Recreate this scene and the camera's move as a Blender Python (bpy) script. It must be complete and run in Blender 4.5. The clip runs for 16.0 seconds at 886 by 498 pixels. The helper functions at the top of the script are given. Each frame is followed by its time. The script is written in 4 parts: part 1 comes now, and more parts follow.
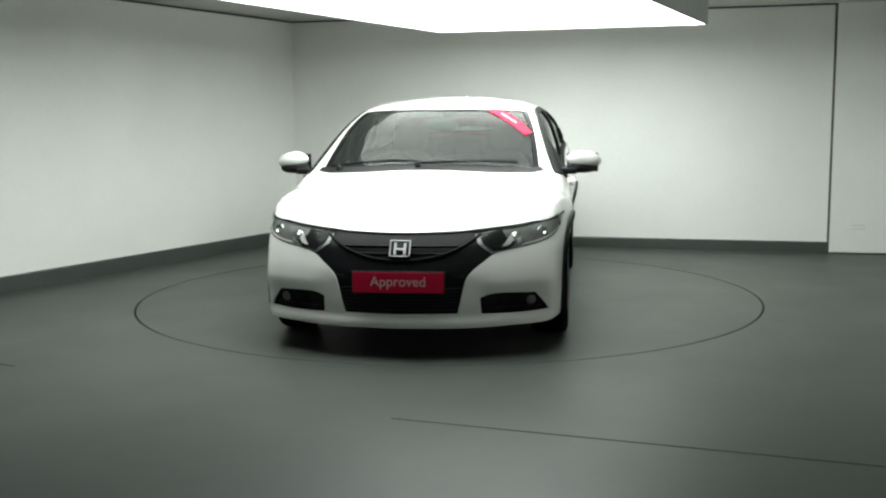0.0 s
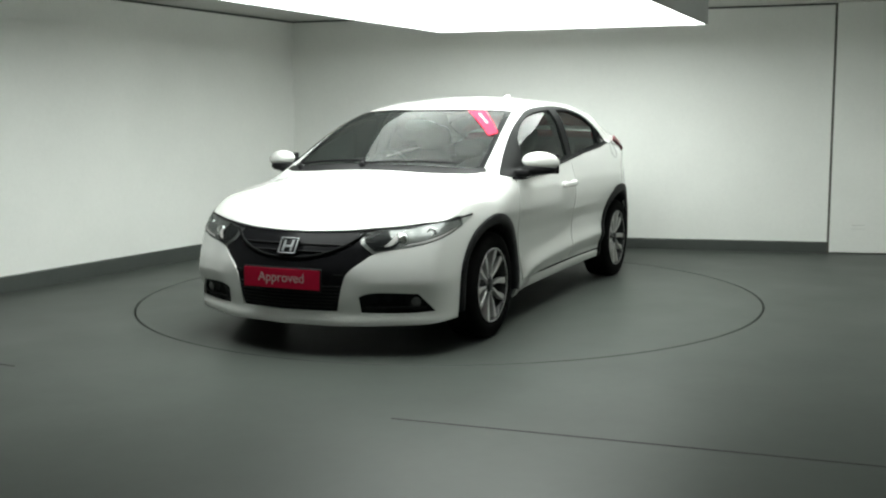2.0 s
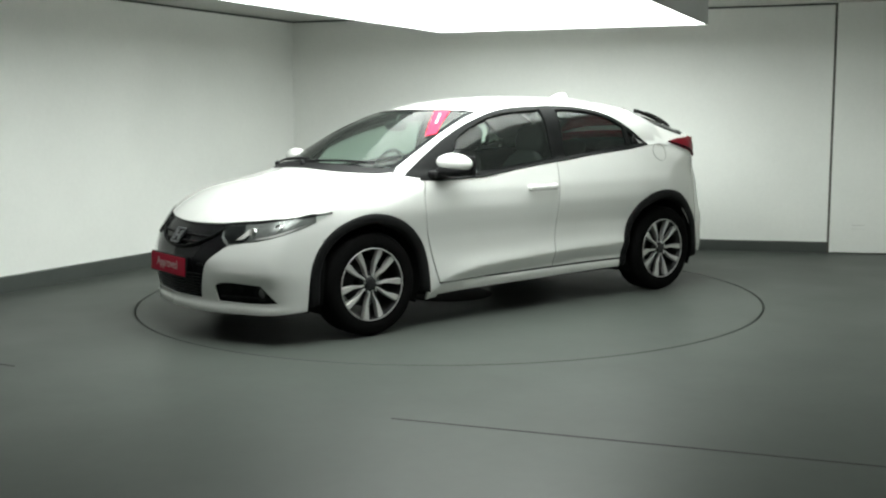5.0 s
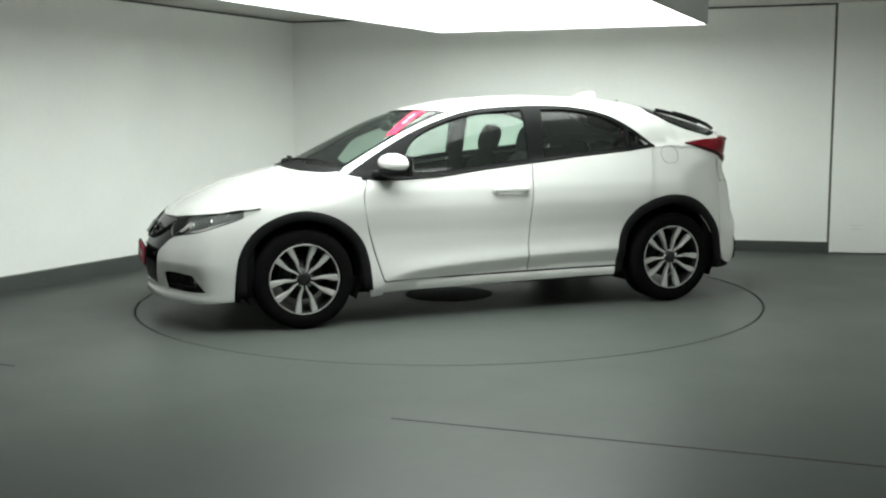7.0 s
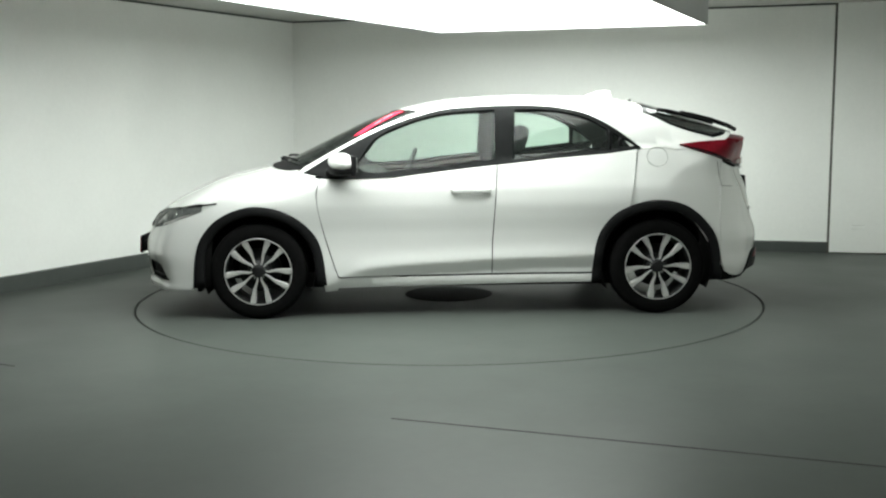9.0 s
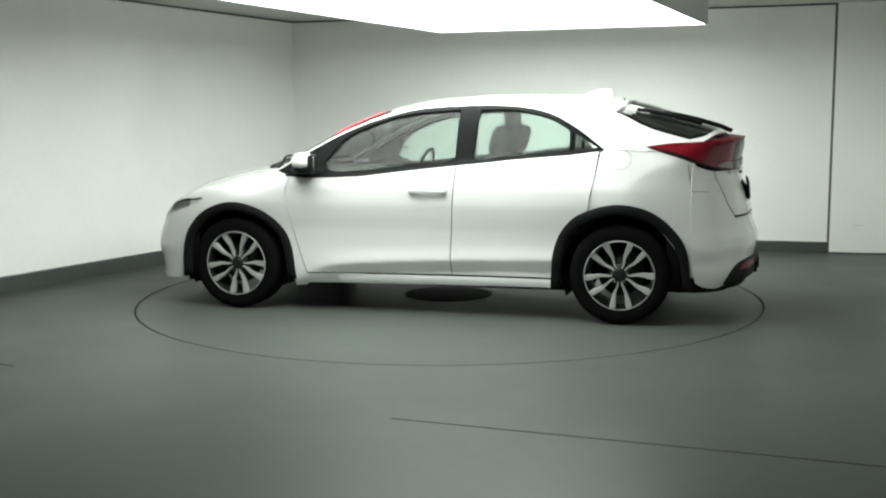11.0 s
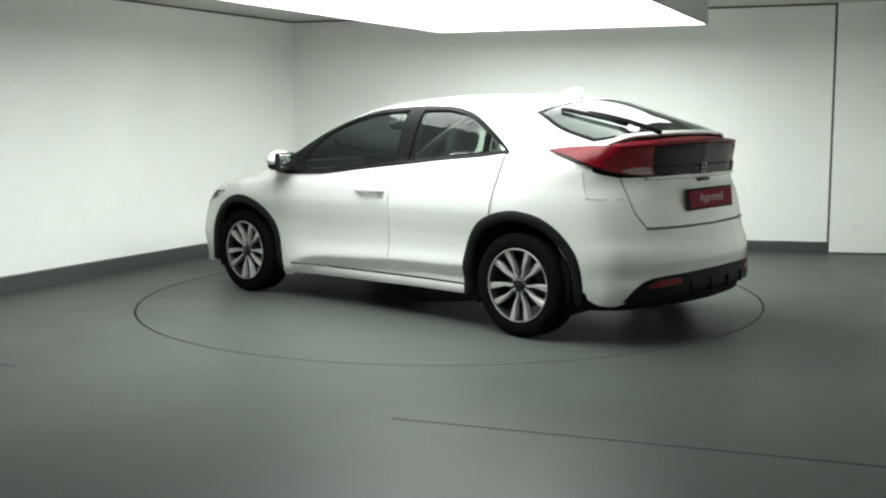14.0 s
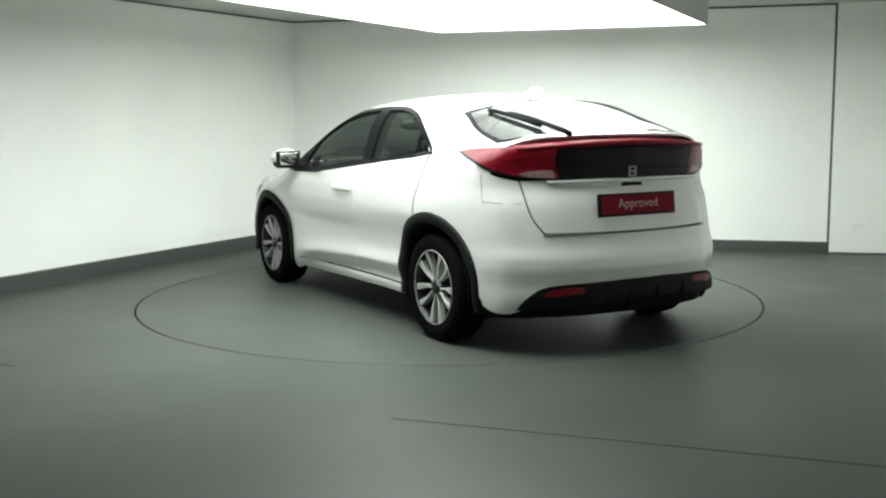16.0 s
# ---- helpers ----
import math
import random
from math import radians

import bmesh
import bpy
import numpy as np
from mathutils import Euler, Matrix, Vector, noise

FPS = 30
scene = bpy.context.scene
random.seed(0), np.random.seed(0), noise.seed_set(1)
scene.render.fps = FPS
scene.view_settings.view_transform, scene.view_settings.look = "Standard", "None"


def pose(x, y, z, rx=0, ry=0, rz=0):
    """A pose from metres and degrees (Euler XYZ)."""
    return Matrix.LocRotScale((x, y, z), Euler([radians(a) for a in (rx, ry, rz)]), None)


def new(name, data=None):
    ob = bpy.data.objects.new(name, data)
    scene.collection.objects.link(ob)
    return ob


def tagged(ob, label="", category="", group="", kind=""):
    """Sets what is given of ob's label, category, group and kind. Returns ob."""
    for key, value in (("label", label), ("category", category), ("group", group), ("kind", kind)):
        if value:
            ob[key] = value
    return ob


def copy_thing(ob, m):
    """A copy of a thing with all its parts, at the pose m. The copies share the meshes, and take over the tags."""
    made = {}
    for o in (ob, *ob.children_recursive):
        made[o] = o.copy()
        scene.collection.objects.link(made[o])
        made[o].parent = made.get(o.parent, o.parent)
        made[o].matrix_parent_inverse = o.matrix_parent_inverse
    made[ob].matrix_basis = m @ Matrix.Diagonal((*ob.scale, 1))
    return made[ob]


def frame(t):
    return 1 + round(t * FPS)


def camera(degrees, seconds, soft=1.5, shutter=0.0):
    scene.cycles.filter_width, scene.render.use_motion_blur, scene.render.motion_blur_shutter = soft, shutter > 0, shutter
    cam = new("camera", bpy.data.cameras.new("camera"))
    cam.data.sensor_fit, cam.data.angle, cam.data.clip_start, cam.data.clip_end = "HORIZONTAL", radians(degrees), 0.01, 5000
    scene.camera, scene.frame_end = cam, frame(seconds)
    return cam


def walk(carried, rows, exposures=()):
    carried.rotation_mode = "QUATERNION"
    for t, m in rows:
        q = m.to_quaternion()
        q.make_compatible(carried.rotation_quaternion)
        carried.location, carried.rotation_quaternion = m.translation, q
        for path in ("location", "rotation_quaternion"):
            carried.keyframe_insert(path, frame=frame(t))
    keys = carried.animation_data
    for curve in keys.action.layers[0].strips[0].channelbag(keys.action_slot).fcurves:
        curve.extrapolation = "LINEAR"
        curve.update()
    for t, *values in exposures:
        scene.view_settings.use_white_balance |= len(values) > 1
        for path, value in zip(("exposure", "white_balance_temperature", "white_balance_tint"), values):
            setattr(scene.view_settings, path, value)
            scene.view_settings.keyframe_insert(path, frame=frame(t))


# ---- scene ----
from mathutils.geometry import delaunay_2d_cdt

# ---- camera: it stands still ----
cam = camera(46.65, 16.0, soft=2.2, shutter=0.3)
EYE = (0.0, -7.474, 1.282)
EYE_POSE = Matrix(((0.99996, 0.00717, 0.00519, EYE[0]), (0.00424, 0.12604, -0.99202, EYE[1]), (-0.00776, 0.992, 0.126, EYE[2]), (0, 0, 0, 1)))
walk(cam, [(0, EYE_POSE), (16, EYE_POSE)], exposures=[(0, -0.35), (4, -0.25), (8, -0.12), (12, -0.06), (16, 0.13)])

# ---- light: one long light box over the turntable, its face glows ----
world = bpy.data.worlds.new("world")
scene.world = world
world.use_nodes = True
world.node_tree.nodes["Background"].inputs[0].default_value = (0.5, 0.53, 0.5, 1)
world.node_tree.nodes["Background"].inputs[1].default_value = 0.02
GLOW = 8.5


# ---- materials ----
def material(name, colour, rough=0.5, metal=0.0, grain=0.0, scale=20.0, bump=0.0, bump_scale=60.0, coat=0.0, stain=0.0, stain_scale=1.5,
             rough_var=0.0, spec=0.5, emit=0.0, stretch=(1, 1, 1), ior=1.5):
    """A surface with grain and stains at two scales, and fine relief."""
    m = bpy.data.materials.new(name)
    m.use_nodes = True
    nt = m.node_tree
    b = nt.nodes["Principled BSDF"]
    b.inputs["Base Color"].default_value = (*colour, 1)
    b.inputs["Roughness"].default_value = rough
    b.inputs["Metallic"].default_value = metal
    b.inputs["Specular IOR Level"].default_value = spec
    b.inputs["IOR"].default_value = ior
    b.inputs["Coat Weight"].default_value = coat
    b.inputs["Coat Roughness"].default_value = 0.04
    if emit:
        b.inputs["Emission Color"].default_value = (*colour, 1)
        b.inputs["Emission Strength"].default_value = emit
    place = nt.nodes.new("ShaderNodeTexCoord")
    mapping = nt.nodes.new("ShaderNodeMapping")
    mapping.inputs["Scale"].default_value = stretch
    nt.links.new(place.outputs["Object"], mapping.inputs[0])

    def noise_at(sc, detail=4.0):
        n = nt.nodes.new("ShaderNodeTexNoise")
        n.inputs["Scale"].default_value, n.inputs["Detail"].default_value = sc, detail
        nt.links.new(mapping.outputs[0], n.inputs["Vector"])
        return n.outputs["Fac"]

    def remap(src, lo, hi):
        r = nt.nodes.new("ShaderNodeMapRange")
        r.inputs["From Min"].default_value, r.inputs["From Max"].default_value = 0.25, 0.75
        r.inputs["To Min"].default_value, r.inputs["To Max"].default_value = lo, hi
        nt.links.new(src, r.inputs["Value"])
        return r.outputs["Result"]
    if grain or stain:
        a = remap(noise_at(scale), 1 - grain, 1 + grain)
        c = remap(noise_at(stain_scale, 6.0), 1 - stain, 1 + stain)
        mul = nt.nodes.new("ShaderNodeMath")
        mul.operation = "MULTIPLY"
        nt.links.new(a, mul.inputs[0])
        nt.links.new(c, mul.inputs[1])
        tint = nt.nodes.new("ShaderNodeVectorMath")
        tint.operation = "SCALE"
        tint.inputs[0].default_value = colour
        nt.links.new(mul.outputs[0], tint.inputs["Scale"])
        nt.links.new(tint.outputs[0], b.inputs["Base Color"])
    if rough_var:
        nt.links.new(remap(noise_at(stain_scale * 2.3, 5.0), rough - rough_var, rough + rough_var), b.inputs["Roughness"])
    if bump:
        n = nt.nodes.new("ShaderNodeBump")
        n.inputs["Strength"].default_value, n.inputs["Distance"].default_value = bump, 0.01
        nt.links.new(noise_at(bump_scale, 3.0), n.inputs["Height"])
        nt.links.new(n.outputs[0], b.inputs["Normal"])
    return m


def pane_material(name, tint, gloss=1.45, haze=0.05):
    """Clear or tinted glass: lets light through and mirrors at its surface."""
    m = bpy.data.materials.new(name)
    m.use_nodes = True
    nt = m.node_tree
    nt.nodes.clear()
    out = nt.nodes.new("ShaderNodeOutputMaterial")
    mix = nt.nodes.new("ShaderNodeMixShader")
    clear = nt.nodes.new("ShaderNodeBsdfTransparent")
    shine = nt.nodes.new("ShaderNodeBsdfGlossy")
    fres = nt.nodes.new("ShaderNodeFresnel")
    clear.inputs[0].default_value = (*tint, 1)
    shine.inputs["Roughness"].default_value = 0.02
    fres.inputs[0].default_value = gloss
    nt.links.new(fres.outputs[0], mix.inputs[0])
    # pale diffuse film: a little dust, plus reflected light painted in as haze
    film = nt.nodes.new("ShaderNodeBsdfDiffuse")
    film.inputs[0].default_value = (0.62, 0.70, 0.66, 1)
    veil = nt.nodes.new("ShaderNodeMixShader")
    veil.inputs[0].default_value = haze
    nt.links.new(clear.outputs[0], veil.inputs[1])
    nt.links.new(film.outputs[0], veil.inputs[2])
    nt.links.new(veil.outputs[0], mix.inputs[1])
    nt.links.new(shine.outputs[0], mix.inputs[2])
    nt.links.new(mix.outputs[0], out.inputs[0])
    return m


WALL = material("white_wall_paint", (0.87, 0.88, 0.85), 0.6, grain=0.015, scale=30, stain=0.05, stain_scale=0.9, bump=0.05, bump_scale=140)
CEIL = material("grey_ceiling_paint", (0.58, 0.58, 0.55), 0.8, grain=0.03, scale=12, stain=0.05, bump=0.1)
FLOOR = material("grey_green_floor_paint", (0.074, 0.083, 0.075), 0.40, grain=0.03, scale=14, stain=0.06, stain_scale=0.5, ior=1.17, rough_var=0.05)
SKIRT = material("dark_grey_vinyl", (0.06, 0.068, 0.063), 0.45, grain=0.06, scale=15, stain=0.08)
DARK_GAP = material("dark_joint", (0.012, 0.012, 0.012), 0.8, grain=0.2)
JOINT = material("grey_joint_filler", (0.11, 0.11, 0.095), 0.7, grain=0.15)
BOX_WHITE = material("white_metal_sheet", (0.45, 0.46, 0.46), 0.5, grain=0.03, stain=0.04)
LIGHT = material("glowing_diffuser", (0.94, 1.0, 0.955), 0.6, emit=GLOW)
PAINT = material("white_car_paint", (0.69, 0.695, 0.675), 0.24, coat=0.8, grain=0.012, scale=300, stain=0.012, stain_scale=3)
CORE = material("dark_inner_metal", (0.007, 0.007, 0.007), 0.8, grain=0.2, spec=0.1)
BLACK = material("black_plastic", (0.010, 0.010, 0.0105), 0.55, ior=1.2, grain=0.12, scale=60, bump=0.08, bump_scale=500)
GLOSS = material("glossy_black", (0.008, 0.008, 0.009), 0.2, grain=0.1, ior=1.18)
TRIM = material("black_window_trim", (0.008, 0.0085, 0.0085), 0.5, grain=0.08, ior=1.12)
RUBBER = material("tyre_rubber", (0.006, 0.006, 0.006), 0.85, ior=1.08, grain=0.15, scale=50, bump=0.1, bump_scale=220)
ALLOY = material("machined_alloy", (0.50, 0.495, 0.485), 0.38, metal=0.35, grain=0.03, scale=80)
RIM_DARK = material("dark_grey_rim_paint", (0.016, 0.016, 0.017), 0.4, metal=0.4, grain=0.08)
CHROME = material("chrome", (0.75, 0.76, 0.76), 0.12, metal=1.0, grain=0.02)
RED = material("red_lamp_lens", (0.15, 0.003, 0.010), 0.3, ior=1.3, grain=0.25, scale=26, stain=0.2, stain_scale=5)
RED_DEEP = material("dark_red_lens", (0.15, 0.006, 0.014), 0.3, grain=0.15, ior=1.25)
LENS = material("clear_lamp_reflector", (0.26, 0.26, 0.26), 0.25, metal=0.5, grain=0.25, scale=30, stain=0.25, stain_scale=14)
BORDER = material("black_glass_print", (0.008, 0.0085, 0.009), 0.12, grain=0.1, ior=1.07)
BADGE = material("dull_chrome", (0.26, 0.27, 0.28), 0.3, metal=0.8, grain=0.04)
CARD = material("red_printed_card", (0.36, 0.006, 0.030), 0.6, grain=0.05, ior=1.2)
CARD_WHITE = material("white_print", (0.75, 0.70, 0.70), 0.5, grain=0.03)
FABRIC = material("dark_seat_fabric", (0.05, 0.052, 0.052), 0.9, grain=0.2, scale=200, bump=0.3, bump_scale=400)
DASH = material("dark_dash_plastic", (0.02, 0.021, 0.022), 0.6, grain=0.15, bump=0.2, bump_scale=400)
LINER = material("grey_headliner", (0.34, 0.34, 0.32), 0.9, grain=0.04)
GLASS = pane_material("clear_car_glass", (0.72, 0.83, 0.77), 1.35, 0.015)
SCREEN = pane_material("windscreen_glass", (0.58, 0.69, 0.63), 1.14, 0.02)
TINT = pane_material("tinted_rear_glass", (0.11, 0.13, 0.12), 1.25, 0.02)
HEAD_GLASS = pane_material("headlamp_cover", (0.85, 0.87, 0.86), 1.12, 0.01)


# ---- building helpers ----
def finish(name, bm, mat, parent=None, label="", smooth=True):
    me = bpy.data.meshes.new(name)
    bm.to_mesh(me)
    bm.free()
    me.materials.append(mat)
    if smooth:
        me.shade_smooth()
    ob = new(name, me)
    if parent is not None:
        ob.parent = parent
    if label:
        tagged(ob, label)
    return ob


def part(name, bm, mat, parent, label="", smooth=True):
    return finish(name, bm, mat, parent, label, smooth)


def thing(name, label, category, at=None, group="", kind=""):
    ob = new(name)
    ob.empty_display_size = 0.2
    if at is not None:
        ob.matrix_basis = at
    return tagged(ob, label, category, group, kind)


def box(bm, centre, size, bevel=0.0, turn=None, seg=2):
    m = Matrix.Translation(centre) @ (turn.to_4x4() if turn is not None else Matrix.Identity(4)) @ Matrix.Diagonal((*size, 1))
    r = bmesh.ops.create_cube(bm, size=1.0, matrix=m)
    if bevel:
        edges = list({e for v in r["verts"] for e in v.link_edges})
        bmesh.ops.bevel(bm, geom=edges, offset=bevel, segments=seg, affect="EDGES", profile=0.5)
    return bm


def prism(bm, outline_pts, low, high):
    """An upright prism over an outline in x, y."""
    a = [bm.verts.new((x, y, low)) for x, y in outline_pts]
    b = [bm.verts.new((x, y, high)) for x, y in outline_pts]
    n = len(a)
    bm.faces.new(a[::-1])
    bm.faces.new(b)
    for i in range(n):
        bm.faces.new((a[i], a[(i + 1) % n], b[(i + 1) % n], b[i]))
    bmesh.ops.recalc_face_normals(bm, faces=bm.faces)
    return bm


def lathe(bm, profile, n=48, axis="Y"):
    """Turns a profile of (radius, along) round an axis."""
    rings = []
    for k in range(n):
        a = 2 * math.pi * k / n
        c, s = math.cos(a), math.sin(a)
        rings.append([bm.verts.new((r * c, h, r * s) if axis == "Y" else (r * c, r * s, h)) for r, h in profile])
    for k in range(n):
        p, q = rings[k], rings[(k + 1) % n]
        for i in range(len(profile) - 1):
            bm.faces.new((p[i], p[i + 1], q[i + 1], q[i]))
    bmesh.ops.remove_doubles(bm, verts=bm.verts, dist=1e-5)
    bmesh.ops.recalc_face_normals(bm, faces=bm.faces)
    return bm


def tube(bm, pts, radius, n=8):
    """A round rod along points."""
    pts = [Vector(p) for p in pts]
    rings = []
    for i, p in enumerate(pts):
        d = (pts[min(i + 1, len(pts) - 1)] - pts[max(i - 1, 0)]).normalized()
        u = d.cross(Vector((0.31, 0.2, 0.93))).normalized()
        v = d.cross(u)
        rings.append([bm.verts.new(p + radius * (math.cos(2 * math.pi * k / n) * u + math.sin(2 * math.pi * k / n) * v)) for k in range(n)])
    for a, b in zip(rings, rings[1:]):
        for k in range(n):
            bm.faces.new((a[k], a[(k + 1) % n], b[(k + 1) % n], b[k]))
    bm.faces.new(rings[0][::-1])
    bm.faces.new(rings[-1])
    bmesh.ops.recalc_face_normals(bm, faces=bm.faces)
    return bm


# ---- the car's outer form, in its own space: x forward, y to its near side, z up ----
def curve(*pts):
    """A smooth function through points (a, b) with rising a."""
    xs, ys = np.array([p[0] for p in pts], float), np.array([p[1] for p in pts], float)
    d = np.diff(ys) / np.diff(xs)
    m = np.zeros(len(xs))
    m[0], m[-1] = d[0], d[-1]
    both = d[:-1] * d[1:] > 0
    m[1:-1][both] = 2 * d[:-1][both] * d[1:][both] / (d[:-1][both] + d[1:][both])

    def value(x):
        x = np.clip(np.asarray(x, float), xs[0], xs[-1])
        i = np.clip(np.searchsorted(xs, x) - 1, 0, len(d) - 1)
        h = xs[i + 1] - xs[i]
        s = (x - xs[i]) / h
        return ((1 + 2 * s) * (1 - s) ** 2 * ys[i] + s * (1 - s) ** 2 * h * m[i]
                + s * s * (3 - 2 * s) * ys[i + 1] + s * s * (s - 1) * h * m[i + 1])
    return value


top_line = curve((-2.3, 1.09), (-2.02, 1.165), (-1.9, 1.205), (-1.66, 1.29), (-1.28, 1.40), (-0.83, 1.442), (-0.42, 1.449),
                 (0, 1.427), (0.3, 1.379), (0.56, 1.298), (0.81, 1.185), (1.12, 1.035), (1.26, 0.977), (1.42, 0.938), (1.62, 0.893),
                 (1.83, 0.805), (2.0, 0.705), (2.1, 0.625), (2.25, 0.45))
top_crown = curve((-2.2, 0.04), (-1.9, 0.065), (-1.65, 0.095), (-1.4, 0.12), (-1.15, 0.11), (-0.8, 0.09), (0, 0.09), (0.5, 0.11), (1.0, 0.13), (1.4, 0.085), (1.8, 0.07), (2.2, 0.05))
plan = curve((-2.2, 0.79), (-1.9, 0.85), (-1.5, 0.886), (-1.1, 0.889), (-0.4, 0.868), (0.4, 0.870), (1.0, 0.886), (1.4, 0.892),
             (1.75, 0.883), (2.0, 0.843), (2.25, 0.77))
flank = curve((0.05, -0.12), (0.16, -0.06), (0.24, -0.026), (0.33, -0.024), (0.45, -0.028), (0.55, -0.024), (0.66, -0.008),
              (0.74, 0.0), (0.82, -0.004), (0.9, -0.022), (1.0, -0.05), (1.1, -0.085))
belt = curve((-2.2, 1.12), (-1.6, 1.11), (-1.1, 1.06), (-0.3, 0.985), (0.4, 0.92), (0.9, 0.93), (1.3, 0.90), (2.2, 0.70))
nose = curve((0.1, 2.1), (0.165, 2.165), (0.20, 2.172), (0.235, 2.162), (0.32, 2.176), (0.45, 2.18), (0.56, 2.15), (0.66, 2.10), (0.74, 2.03), (0.9, 1.8))
nose_sweep = curve((0, 0), (0.25, 0.03), (0.45, 0.088), (0.6, 0.165), (0.72, 0.225), (0.8, 0.29), (0.9, 0.66), (1.1, 1.2))
tail = curve((0.1, 2.0), (0.2, 2.10), (0.32, 2.136), (0.42, 2.13), (0.52, 2.128), (0.60, 2.10), (0.68, 2.083), (0.8, 2.057), (0.93, 2.008), (1.0, 2.01), (1.13, 2.03), (1.2, 2.02))
tail_sweep = curve((0, 0), (0.3, 0.024), (0.5, 0.072), (0.65, 0.162), (0.75, 0.24), (0.82, 0.36), (0.9, 0.65), (1.1, 1.2))
crease_line = curve((-1.1, 0.395), (-0.85, 0.39), (-0.58, 0.383), (-0.19, 0.371), (0.2, 0.352), (0.44, 0.335), (0.64, 0.309), (0.77, 0.272), (0.9, 0.26))


def softmax(a, b, k):
    h = np.maximum(k - np.abs(a - b), 0) / k
    return np.maximum(a, b) + h * h * k / 4


def fold_at(up):
    """A soft ridge with a tucked face below it."""
    return 0.009 * np.exp(-(np.maximum(up, 0) / 0.05) ** 2) - np.minimum(0.11 * (np.sqrt(up * up + 0.006 ** 2) - up), 0.016)


def form(p):
    """Below 0 inside the car, above 0 outside."""
    x, y, z = p[..., 0], np.abs(p[..., 1]), p[..., 2]
    zb = belt(x)
    low = plan(x) + flank(np.minimum(z, zb))
    over = np.maximum(z - zb, 0)
    lean = 0.26 * over + 0.22 * over * over + 0.02 * np.minimum(over / 0.03, 1)
    side = y - (low - lean)
    # shoulders swell over the wheels
    side -= 0.014 * np.exp(-((x + 1.3) / 0.42) ** 2 - ((z - 0.78) / 0.16) ** 2)
    side -= 0.010 * np.exp(-((x - 1.3) / 0.40) ** 2 - ((z - 0.76) / 0.14) ** 2)
    # the crease that climbs along the doors, tucked in below it
    zc = crease_line(x)
    along = np.clip((0.85 - x) / 0.25, 0, 1) * np.clip((x + 1.05) / 0.2, 0, 1)
    up = z - zc
    tuck = 0.23 * (np.sqrt(up * up + 0.005 ** 2) - up)
    crease = 0.013 * np.exp(-(np.maximum(up, 0) / 0.065) ** 2) - np.minimum(tuck, 0.036)
    side -= along * crease * (0.85 + 0.15 * np.clip((z - 0.262) / 0.008, 0, 1))
    # folds that run round the bumpers: the rear one from the arch, the front one over the fog lamps
    fold_r = fold_at(z - 0.465) * np.clip((-1.66 - x) / 0.12, 0, 1)
    fold_f = fold_at(z - 0.40) * np.clip((x - 1.70) / 0.12, 0, 1) * np.clip((y - 0.38) / 0.14, 0, 1)
    side -= fold_r + 0.6 * fold_f
    zt = top_line(x) - top_crown(x) * (y / 0.75) ** 2
    # the rear screen wraps down towards its sides
    zt = zt - 0.9 * np.maximum(y - 0.44, 0) ** 2 * np.clip((-1.15 - x) / 0.25, 0, 1) * np.clip((x + 2.0) / 0.25, 0, 1)
    slope = (top_line(x + 0.02) - top_line(x - 0.02)) / 0.04
    top = (z - zt) / np.sqrt(1 + slope ** 2)
    front = (x - (nose(z) - nose_sweep(y))) * 0.8 - fold_f
    rear = (-x - (tail(z) - tail_sweep(y))) * 0.85 - 0.6 * fold_r
    low_edge = 0.125 - z
    cabin = np.clip((1.25 - np.abs(x + 0.2)) / 0.4, 0, 1)
    f = softmax(side, top, 0.10 + 0.05 * cabin)
    f = softmax(f, front, 0.07)
    f = softmax(f, rear, 0.07)
    return softmax(f, low_edge, 0.03)


def cast(origin, way, far=3.0):
    """The first meeting of rays with the form, from outside."""
    origin, way = np.broadcast_arrays(np.asarray(origin, float), np.asarray(way, float))
    steps = np.linspace(0, far, 90)
    inside = form(origin[..., None, :] + way[..., None, :] * steps[:, None]) < 0
    i = np.where(inside.any(-1), inside.argmax(-1), len(steps) - 1)
    lo, hi = steps[np.maximum(i - 1, 0)], steps[i]
    for _ in range(22):
        mid = (lo + hi) / 2
        out = form(origin + way * mid[..., None]) > 0
        lo, hi = np.where(out, mid, lo), np.where(out, hi, mid)
    return origin + way * hi[..., None]


def outward(p):
    e = 0.003
    g = np.stack([form(p + np.eye(3)[k] * e) - form(p - np.eye(3)[k] * e) for k in range(3)], -1)
    return g / np.maximum(np.linalg.norm(g, axis=-1, keepdims=True), 1e-9)


def chart_side(q, s=1):
    """(x, z) on a flank; s = 1 near side, -1 far side."""
    q = np.asarray(q, float)
    o = np.stack([q[:, 0], np.full(len(q), 1.3 * s), q[:, 1]], -1)
    return cast(o, np.array([0, -s, 0.0]), 1.3)


def chart_top(q):
    q = np.asarray(q, float)
    o = np.stack([q[:, 0], q[:, 1], np.full(len(q), 1.8)], -1)
    return cast(o, np.array([0, 0, -1.0]), 1.6)


def chart_front(q):
    """(angle in degrees from straight ahead, z), rays towards an upright axis at x = 0.9."""
    q = np.asarray(q, float)
    a = np.radians(q[:, 0])
    d = np.stack([np.cos(a), np.sin(a), 0 * a], -1)
    return cast(np.array([0.9, 0, 0]) + d * 2.2 + np.stack([0 * a, 0 * a, q[:, 1]], -1), -d, 2.1)


